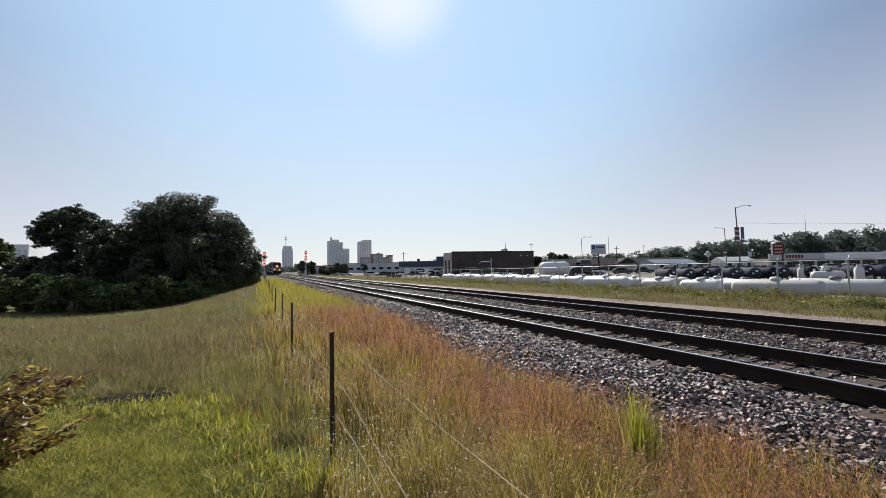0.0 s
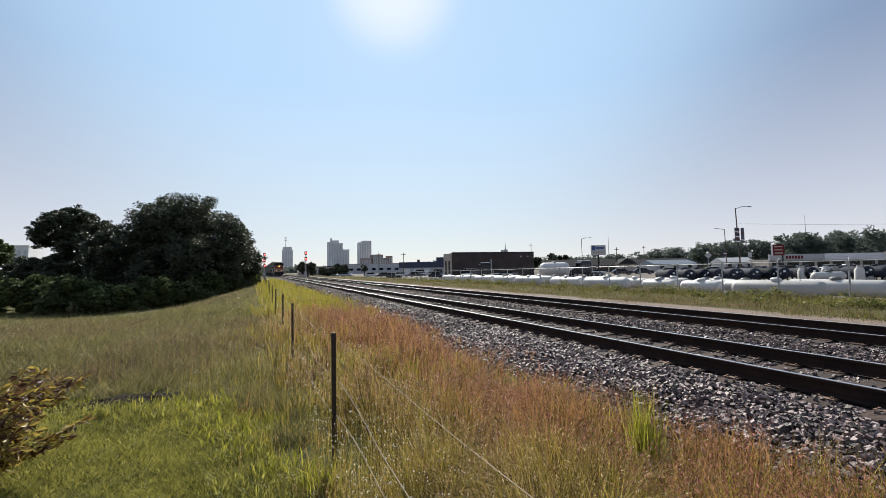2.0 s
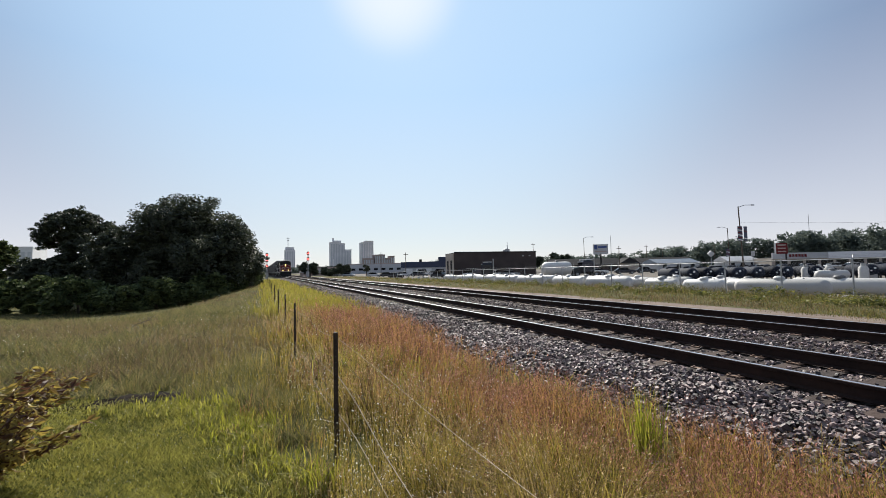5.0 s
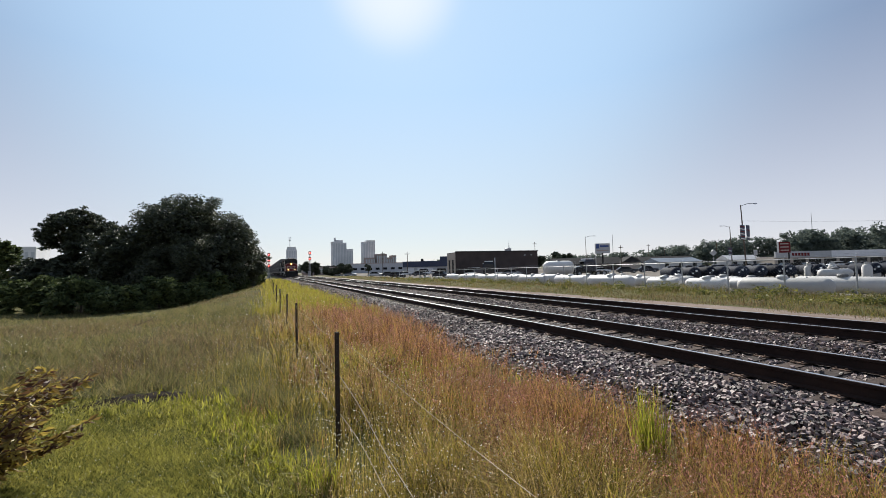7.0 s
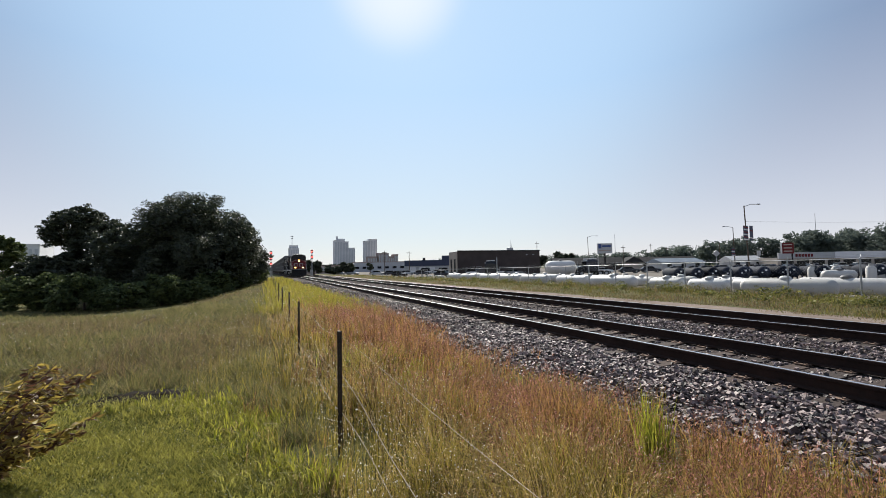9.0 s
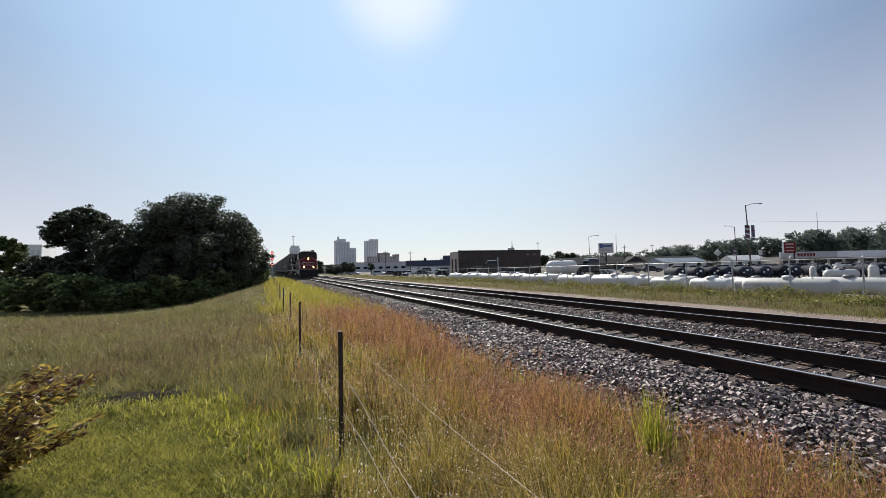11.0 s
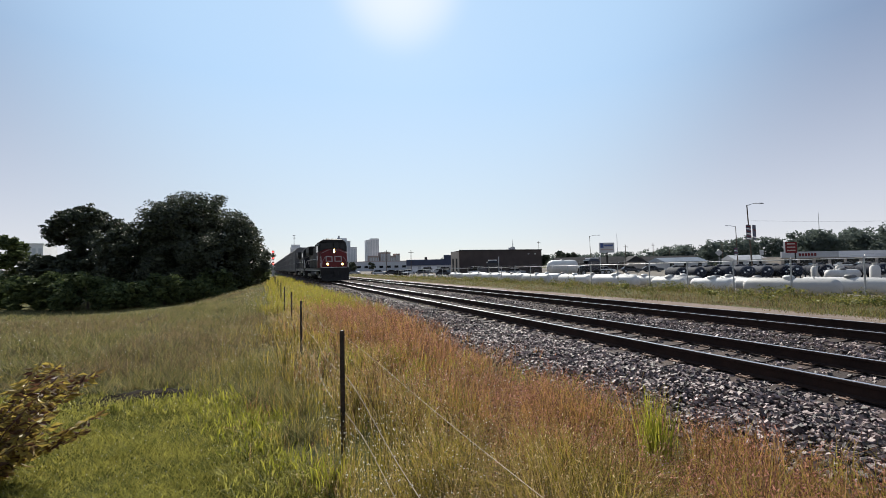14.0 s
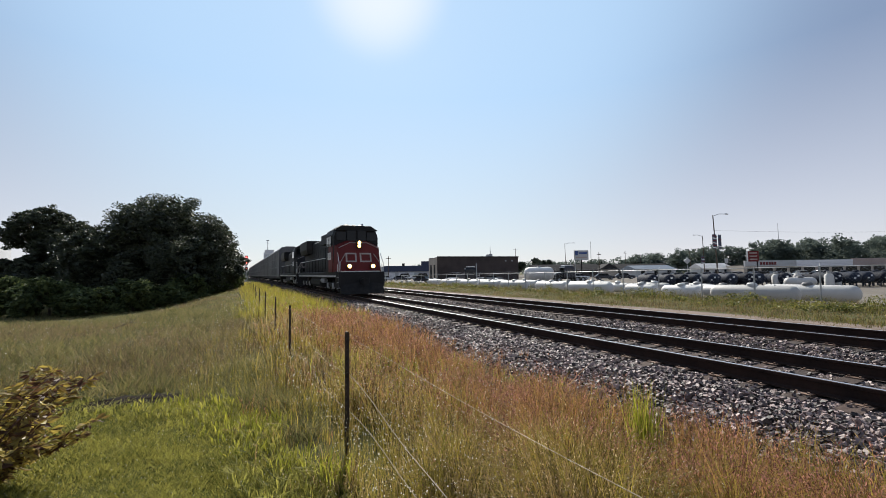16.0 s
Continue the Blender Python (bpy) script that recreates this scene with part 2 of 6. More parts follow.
# ---- mesh tools ----
class Shape:
    """Collects simple solids into one mesh."""

    def __init__(self):
        self.v, self.f, self.mi = [], [], []

    def add(self, v, f, mi=0):
        n = len(self.v)
        self.v += [tuple(p) for p in v]
        self.f += [tuple(i + n for i in q) for q in f]
        self.mi += [mi] * len(f)
        return self

    def box(self, x0, x1, y0, y1, z0, z1, mi=0, c=0.0):
        """A box; c chamfers its upright and level edges along y."""
        if c:
            ring = [(x0 + c, z0), (x1 - c, z0), (x1, z0 + c), (x1, z1 - c), (x1 - c, z1), (x0 + c, z1), (x0, z1 - c), (x0, z0 + c)]
            return self.loft([[(x + (c * 0.5 if x < (x0 + x1) / 2 else -c * 0.5) * e, y, z) for x, z in ring] for y, e in ((y0, 1), (y0 + c, 0), (y1 - c, 0), (y1, 1))], mi)
        v = [(x, y, z) for z in (z0, z1) for y in (y0, y1) for x in (x0, x1)]
        return self.add(v, [(0, 2, 3, 1), (4, 5, 7, 6), (0, 1, 5, 4), (2, 6, 7, 3), (0, 4, 6, 2), (1, 3, 7, 5)], mi)

    def loft(self, rings, mi=0, caps=True):
        n = len(rings[0])
        v = [p for r in rings for p in r]
        f = [(k * n + i, k * n + (i + 1) % n, (k + 1) * n + (i + 1) % n, (k + 1) * n + i) for k in range(len(rings) - 1) for i in range(n)]
        if caps:
            f += [tuple(range(n))[::-1], tuple((len(rings) - 1) * n + i for i in range(n))]
        return self.add(v, f, mi)

    def rod(self, p, q, r, n=6, r2=None, mi=0):
        p, q = Vector(p), Vector(q)
        d = (q - p).normalized()
        a = d.orthogonal().normalized()
        b = d.cross(a)
        r2 = r if r2 is None else r2
        return self.loft([[c + (a * math.cos(2 * math.pi * i / n) + b * math.sin(2 * math.pi * i / n)) * s for i in range(n)] for c, s in ((p, r), (q, r2))], mi)

    def lathe(self, axis, prof, n=16, mi=0):
        """prof: (distance along, radius); axis: 'x', 'y' or 'z'."""
        rings = []
        for s, r in prof:
            ring = [(r * math.cos(2 * math.pi * i / n), r * math.sin(2 * math.pi * i / n)) for i in range(n)]
            rings.append([(s, a, b) if axis == "x" else (a, s, b) if axis == "y" else (a, b, s) for a, b in ring])
        return self.loft(rings, mi)

    def move(self, dx, dy, dz):
        self.v = [(x + dx, y + dy, z + dz) for x, y, z in self.v]
        return self

    def mesh(self, name, *mats, smooth=False):
        me = bpy.data.meshes.new(name)
        me.from_pydata(self.v, [], self.f)
        bm = bmesh.new()
        bm.from_mesh(me)
        bmesh.ops.recalc_face_normals(bm, faces=bm.faces[:])
        bm.to_mesh(me)
        bm.free()
        for m in mats:
            me.materials.append(m)
        if len(mats) > 1:
            me.polygons.foreach_set("material_index", self.mi)
        if smooth:
            me.polygons.foreach_set("use_smooth", [True] * len(me.polygons))
            me.set_sharp_from_angle(angle=radians(40))
        return me


def part(name, shape, material, parent, label="", smooth=False):
    mats = material if isinstance(material, (tuple, list)) else (material,)
    ob = new(name, shape.mesh(name, *mats, smooth=smooth))
    ob.parent = parent
    if label:
        tagged(ob, label)
    return ob


def thing(name, label, category, m=None, group="", kind=""):
    ob = new(name)
    ob.empty_display_size = 0.2
    if m is not None:
        ob.matrix_basis = m
    return tagged(ob, label, category, group, kind)


def raw_mesh(name, verts, quads, tris, mats, qi=None, ti=None):
    """A large mesh straight from arrays."""
    me = bpy.data.meshes.new(name)
    nq, nt = len(quads), len(tris)
    me.vertices.add(len(verts))
    me.vertices.foreach_set("co", np.ascontiguousarray(verts, dtype=np.float32).ravel())
    me.loops.add(nq * 4 + nt * 3)
    me.polygons.add(nq + nt)
    me.loops.foreach_set("vertex_index", np.concatenate([np.asarray(quads, dtype=np.int32).ravel(), np.asarray(tris, dtype=np.int32).ravel()]).astype(np.int32))
    me.polygons.foreach_set("loop_start", np.concatenate([np.arange(nq) * 4, nq * 4 + np.arange(nt) * 3]).astype(np.int32))
    for m in mats:
        me.materials.append(m)
    if qi is not None:
        me.polygons.foreach_set("material_index", np.concatenate([qi, ti]).astype(np.int32))
    me.polygons.foreach_set("use_smooth", [False] * (nq + nt))
    me.update(calc_edges=True)
    me.validate()
    return me


# ---- the ground ----
def sstep(a, b, x):
    t = np.clip((x - a) / (b - a), 0, 1)
    return t * t * (3 - 2 * t)


def gz(x, y):
    """The height of the ground at a place (arrays)."""
    x, y = np.asarray(x, dtype=float), np.asarray(y, dtype=float)
    z = -0.42 - 1.1 * sstep(-6.2, -14, x) * sstep(12, 38, y) + 0.05 * np.sin(x * 0.9 + y * 0.31) * np.sin(y * 0.43 + 1) * sstep(-2.5, -4, x)
    z = z + 0.20 * sstep(-2.6, -1.1, x) - 0.22 * sstep(6.9, 8.6, x) - 0.12 * sstep(10, 14, x) - 0.48 * sstep(18.5, 23.5, x) + 0.2 * sstep(30, 36, x)
    return z


BANDS = [(-1e9, M_SOIL), (-1.75, M_BALLASTBED), (7.9, M_PATH), (11.5, M_SOIL), (21.6, M_YARD), (170, M_SOIL)]


def build_ground():
    xs = sorted(set([-3000, -1500, -700, -300, -150, -100, -70, -50, -40, -32, -26, -22, -18, -15] + list(np.arange(-13, -2.5, 0.5)) + [-2.5, -2.25, -2.0, -1.75, -1.5, -1.25, -1.0, -0.5, 0.75, 2, 3, 4, 5, 6, 6.9, 7.3, 7.6, 7.9, 8.3, 8.6, 9.2, 10.0, 10.6] + list(np.arange(11.5, 27, 1.0)) + [21.6, 30, 40, 60, 90, 130, 170, 300, 600, 1200, 3000]))
    ys = sorted(set([-600, -200, -80, -40, -20, -10] + list(np.arange(-5, 40, 0.5)) + list(np.arange(40, 100, 2.0)) + [110, 125, 150, 200, 300, 500, 900, 1500, 3000, 4500]))
    X, Y = np.meshgrid(xs, ys)
    Z = gz(X, Y)
    v = np.stack([X, Y, Z], -1).reshape(-1, 3)
    nx = len(xs)
    q, qi = [], []
    for j in range(len(ys) - 1):
        for i in range(nx - 1):
            q.append((j * nx + i, j * nx + i + 1, (j + 1) * nx + i + 1, (j + 1) * nx + i))
            xm, ym = (xs[i] + xs[i + 1]) / 2, (ys[j] + ys[j + 1]) / 2
            k = max(k for k, b in enumerate(BANDS) if xm > b[0])
            if k == 0 and in_lawn(np.array([xm]), np.array([ym]))[0]:
                k = len(BANDS)
            qi.append(k)
    me = raw_mesh("ground", v, np.array(q), np.zeros((0, 3), int), [b[1] for b in BANDS] + [M_LAWNSOIL], np.array(qi), np.zeros(0))
    me.polygons.foreach_set("use_smooth", [True] * len(me.polygons))
    tagged(new("ground", me), "rough meadow ground with a mown patch, ballast bed and gravel yard", "ground", kind="structure")


def in_lawn(x, y):
    """The mown patch beside the fence."""
    edge = 6.9 + 0.35 * np.sin(x * 2.1) + 0.9 * np.clip(-x - 8.1, 0, 3)
    side = -5.75 - 0.22 * np.clip(y - 3.5, 0, 4) + 0.12 * np.sin(y * 2.7)
    return (x < side) & (y < edge)


def spread(rng, n, r0, r1, a0, a1):
    """Places spread over a fan seen from beside the fence, denser close by."""
    r = r0 * (r1 / r0) ** rng.random(n)
    a = np.radians(a0 + (a1 - a0) * rng.random(n))
    return -6.1 + r * np.sin(a), -0.2 + r * np.cos(a), r


def blades(name, label, x, y, r, h, lean, mats, rng, head=0.0, headlen=0.08, wide=1.0, category="grass", plume=0, away=None, simple=False):
    """Grass: each blade a bent tapered strip, some with a seed head at the tip: one spikelet, or a plume of several."""
    n = len(x)
    z = gz(x, y) - 0.02
    a = rng.random(n) * 2 * np.pi
    dx, dy = np.cos(a), np.sin(a)
    b = rng.random(n) * 2 * np.pi if away is None else away + rng.normal(size=n) * 0.5
    bend = lean * h * (0.3 + rng.random(n))
    bx, by = np.cos(b) * bend, np.sin(b) * bend
    w = (0.0013 + 0.00034 * r) * (0.6 + 0.8 * rng.random(n)) * wide
    base, p = np.stack([x, y, z], 1), np.stack([dx * w, dy * w, 0 * w], 1)
    mid = base + np.stack([bx * 0.3, by * 0.3, h * 0.58], 1)
    tip = base + np.stack([bx, by, h * (1 - 0.25 * lean)], 1)
    if simple:
        v, quads, tris, qi, ti = np.stack([base - p, base + p, tip], 1).reshape(-1, 3), np.zeros((0, 4), int), np.arange(n)[:, None] * 3 + np.array([[0, 1, 2]]), np.zeros(0), np.zeros(n)
    else:
        v = np.stack([base - p, base + p, mid - p * 0.75, mid + p * 0.75, tip], 1).reshape(-1, 3)
        k = np.arange(n)[:, None] * 5
        quads, tris, qi, ti = k + np.array([[0, 1, 3, 2]]), k + np.array([[2, 3, 4]]), np.zeros(n), np.zeros(n)
    if head:
        s = np.nonzero(rng.random(n) < head)[0]
        d = (tip - mid)[s]
        d /= np.linalg.norm(d, axis=1)[:, None] + 1e-9
        for j in range(max(plume, 1)):
            L = headlen * (0.6 + 0.8 * rng.random(len(s)))[:, None]
            wd = p[s] * (0.7 + 0.5 * rng.random(len(s)))[:, None]
            t0, e = tip[s] - d * L * 0.4, d
            if plume:
                u = j / plume
                L, wd = L * (0.15 + 0.055 * r[s][:, None] ** 0.5), wd * 1.15
                e = d + rng.normal(size=d.shape) * 0.55
                e /= np.linalg.norm(e, axis=1)[:, None]
                t0 = tip[s] - d * headlen * 1.7 * u + rng.normal(size=d.shape) * (0.004 + 0.012 * u)
            c = t0 + e * L * 0.45
            hv = np.stack([t0, c - wd, c + wd, t0 + e * L], 1).reshape(-1, 3)
            hq = len(v) + np.arange(len(s))[:, None] * 4 + np.array([[0, 1, 3, 2]])
            v, quads, qi = np.concatenate([v, hv]), np.concatenate([quads, hq]), np.concatenate([qi, np.ones(len(s))])
    ob = new(name, raw_mesh(name, v, quads, tris, mats, qi, ti))
    return tagged(ob, label, category, kind="stuff")


def tufts(rng, x, y, r, reach):
    """Gathers places into tufts: each place gives a handful of stems that lean away from its middle."""
    m = rng.integers(5, 14, len(x))
    a = rng.random(m.sum()) * 2 * np.pi
    d = reach * np.sqrt(rng.random(m.sum())) * (0.8 + 0.03 * np.repeat(r, m))
    return np.repeat(x, m) + d * np.cos(a), np.repeat(y, m) + d * np.sin(a), np.repeat(r, m), a


def patchy(x, y, s, seed):
    """A soft patchiness between 0 and 1."""
    p = 0.5 + 0.25 * np.sin(x * s + seed + 0.7 * np.sin(y * s * 0.6)) * np.cos(y * s * 0.8 + 2 * seed) + 0.22 * np.sin((x + y) * s * 0.47 + 3 * seed + np.sin(x * s * 0.9)) + 0.16 * np.sin((x * 1.7 - y) * s * 1.9 + seed) * np.sin((x + y * 0.6) * s * 2.3)
    return np.clip(p, 0.02, 1.1)


def build_grass():
    rng = np.random.default_rng(5)
    # mown lawn
    x, y, r = spread(rng, 420000, 2.2, 14, -52, 12)
    k = in_lawn(x, y)
    x, y, r = x[k], y[k], r[k]
    h = (0.035 + 0.05 * rng.random(len(x))) * (0.8 + 0.5 * patchy(x, y, 2.3, 1) + 0.9 * patchy(x, y, 9.0, 4) ** 2)
    blades("lawn_grass", "short bright green mown grass", x, y, r, h, 0.9, [M_LAWN], rng, wide=1.9, simple=True)
    x, y = -11 + 5.6 * rng.random(12000), -5 + 7.6 * rng.random(12000)
    blades("lawn_grass", "short mown grass at the standpoint", x, y, np.full(12000, 2.5), 0.03 + 0.04 * rng.random(12000), 0.9, [M_LAWN], rng, wide=2.2, simple=True)
    x, y = -5.5 + 3.4 * rng.random(12000), -5 + 6.6 * rng.random(12000)
    blades("tall_grass", "tall dry grass beside the fence", x, y, np.full(12000, 2.5), 0.2 + 0.4 * rng.random(12000), 0.3, [M_TALL, M_TALLHEAD], rng, head=0.4, headlen=0.06, wide=1.3)
    # ragged tufts at the lawn's edge
    x, y, r = spread(rng, 34000, 2.4, 11, -50, 14)
    d = in_lawn(x, y) & ~in_lawn(x + 0.45, y + 0.5)
    x, y, r = x[d], y[d], r[d]
    h = 0.10 + 0.22 * rng.random(len(x)) * patchy(x, y, 4, 2)
    blades("grass_tufts", "fresh green tufts along the mown edge", x, y, r, h, 0.8, [M_LAWN], rng, wide=1.9)
    # meadow
    x, y, r = spread(rng, 400000, 4.5, 95, -54, 6)
    k = (x < -5.3 + 0.3 * np.sin(y * 0.9) + 0.45 * rng.normal(size=len(x))) & ~in_lawn(x, y) & ~(((x + 7.95) / 0.85) ** 2 + ((y - 7.2) / 0.42) ** 2 < 1)
    k &= rng.random(len(x)) < 0.25 + 1.1 * patchy(x, y, 3.4, 6)
    x, y, r = x[k], y[k], r[k]
    d = y - (6.9 + 0.9 * np.clip(-x - 8.1, 0, 3))
    d = np.where(x > -7.2, np.maximum(d, (x + 6.5) * 1.5), d)
    h = (0.12 + 0.32 * rng.random(len(x)) ** 1.3) * (0.35 + 1.2 * patchy(x, y, 0.8, 3) * patchy(x, y, 2.3, 8) ** 0.7 + 0.25) * (0.4 + 0.6 * sstep(-0.3, 0.5, d))
    h = h * (0.45 + 0.9 * patchy(x, y, 6.0, 5)) * (1 - 0.35 * sstep(12, 40, r))
    h = np.where(rng.random(len(x)) < 0.03, h + 0.2, h)
    brown = rng.random(len(x)) < 0.10 + 0.75 * sstep(0.45, 0.75, patchy(x, y, 0.55, 2)) * (0.4 + 0.6 * patchy(x, y, 2.7, 5))
    for sel, name, label, mats, hd in ((~brown, "meadow_grass", "olive meadow grass with pale seed heads", [M_FIELD, M_FIELDHEAD], 0.16), (brown, "brown_meadow_grass", "browned seeding meadow grass", [M_FIELDBROWN, M_FIELDHEAD], 0.35)):
        blades(name, label, x[sel], y[sel], r[sel], h[sel], 0.85, mats, rng, head=hd, headlen=0.05, wide=1.25, plume=1, simple=True)
    # the strip between the fence and the ballast
    x, y, r = spread(rng, 78000, 1.5, 95, -8, 82)
    edge = -1.9 + 0.42 * sstep(3, 13, y) + 0.22 * np.sin(y * 1.3) + 0.15 * np.sin(y * 3.1 + 1)
    bound = -5.65 + 0.3 * np.sin(y * 0.9) + 0.35 * rng.normal(size=len(x))
    k = (x > bound) & (x < edge) & (rng.random(len(x)) < 0.05 + sstep(0, 1.7, edge - x) ** 1.2) & (rng.random(len(x)) < 0.04 + 1.7 * patchy(x, y, 3.7, 2) ** 1.3 * patchy(x, y, 9.0, 6) + sstep(8, 20, y))
    k &= (rng.random(len(x)) < 0.45) | (x > -5.0) | (y > 6.5)
    x, y, r, away = tufts(rng, x[k], y[k], r[k], 0.06)
    n = len(x)
    edge = -1.9 + 0.42 * sstep(3, 13, y)
    kind = patchy(x, y, 1.5, 4)
    red = sstep(-5.0, -3.7, x + 0.06 * (y - 5)) * (0.74 + 0.2 * sstep(3.5, 6, y)) + 0.08 + 0.8 * (patchy(x, y, 2.9, 11) - 0.5)
    red = red * sstep(24, 14, y)
    green = np.clip(0.55 + 1.7 * (patchy(x, y, 2.4, 7) - 0.5), 0.05, 0.95) * (1 - 0.3 * sstep(4.6, 3.0, y))
    far = sstep(13, 18, y + 2 * (kind - 0.5))
    straw = 0.9 * sstep(-4.2, -4.9, x)
    is_yel = rng.random(n) < far * 0.8
    is_red = ~is_yel & (rng.random(n) < red)
    is_grn = ~is_yel & ~is_red & (rng.random(n) < np.maximum(green, 1 - straw))
    is_str = ~is_yel & ~is_red & ~is_grn
    tall = (0.20 + 0.52 * rng.random(n) ** 1.1) * (0.3 + 0.6 * patchy(x, y, 1.3, 5) + 0.7 * patchy(x, y, 5.5, 3)) * (0.45 + 0.55 * sstep(0, 1.4, edge - x))
    tall = tall * (1 - 0.22 * np.exp(-((x + 3.75) ** 2 + (y - 1.55) ** 2) / 0.12))
    tall = tall * (1 - 0.62 * sstep(-4.9, -5.5, x) * sstep(8, 4.5, y))
    for sel, name, label, mats, hd, hl, pl in (
        (is_red, "red_grass", "reddish brown seeding grass beside the ballast", [M_RED, M_REDHEAD], 0.6, 0.085, 6),
        (is_grn, "tall_grass", "tall yellow-green grass along the fence", [M_TALL, M_TALLHEAD], 0.3, 0.07, 3),
        (is_str, "straw_grass", "dry straw-coloured grass with seed heads", [M_STRAW, M_STRAWHEAD], 0.6, 0.08, 4),
        (is_yel, "yellow_grass", "bright yellow-green grass further along the track", [M_YELLOW, M_TALLHEAD], 0.2, 0.08, 2),
    ):
        blades(name, label, x[sel], y[sel], r[sel], tall[sel], np.where(rng.random(sel.sum()) < 0.45, 0.95, 0.25), mats, rng, head=hd, headlen=hl, wide=1.25, plume=pl, away=away[sel])
    # the verge beyond the tracks
    x, y, r = spread(rng, 300000, 11, 130, 2, 82)
    edge = 10.7 + 0.5 * np.sin(y * 0.7) + 0.35 * np.sin(y * 2.1) + 1.2 * rng.random(len(x)) ** 3
    k = ((x > edge) & (x < 22.2)) | ((x > 8.4) & (x < 10.8) & (patchy(x, y, 1.7, 9) > 0.78) & (rng.random(len(x)) < 0.5))
    k &= rng.random(len(x)) < 0.2 + 1.2 * patchy(x, y, 2.2, 3)
    x, y, r = x[k], y[k], r[k]
    h = (0.10 + 0.36 * rng.random(len(x)) ** 1.6) * (0.25 + 1.0 * patchy(x, y, 1.2, 6) * patchy(x, y, 3.1, 2) + 0.15) * (0.4 + 0.6 * sstep(0, 1.5, x - edge[k])) * (1 + 1.2 * sstep(16, 20, x))
    dry = rng.random(len(x)) < 0.3 + 0.6 * sstep(0.4, 0.8, patchy(x, y, 0.8, 12)) * sstep(18, 13, x)
    for sel, name, label, mats in ((~dry, "verge_grass", "weedy grass between the track and the yard fence", [M_VERGE, M_TALLHEAD]), (dry, "dry_verge_grass", "dry tan grass between the track and the yard fence", [M_FIELDBROWN, M_TALLHEAD])):
        blades(name, label, x[sel], y[sel], r[sel], h[sel], 0.6, mats, rng, head=0.25, headlen=0.06, wide=0.8, plume=2)
    # leafy weeds thick along the yard fence
    L = []
    for k in range(150):
        y0 = 1.5 + 68 * rng.random() ** 1.4
        x0 = 20.2 - 4.5 * rng.random() ** 2.2
        hh = (0.25 + 0.5 * rng.random()) * (1.0 if x0 > 18 else 0.55)
        L.append((x0, y0, float(gz(x0, y0)) + hh * 0.45, 0.3 + 0.3 * rng.random(), 0.4 + 0.5 * rng.random(), hh * 0.6))
    v, q = leaf_cloud(rng, L, 32000, 0.035, 0.45, 0.7)
    tagged(new("leafy_weeds", raw_mesh("leafy_weeds", v, q, np.zeros((0, 3), int), [M_WEED2])), "bushy green weeds growing along the yard fence", "weeds", kind="stuff")


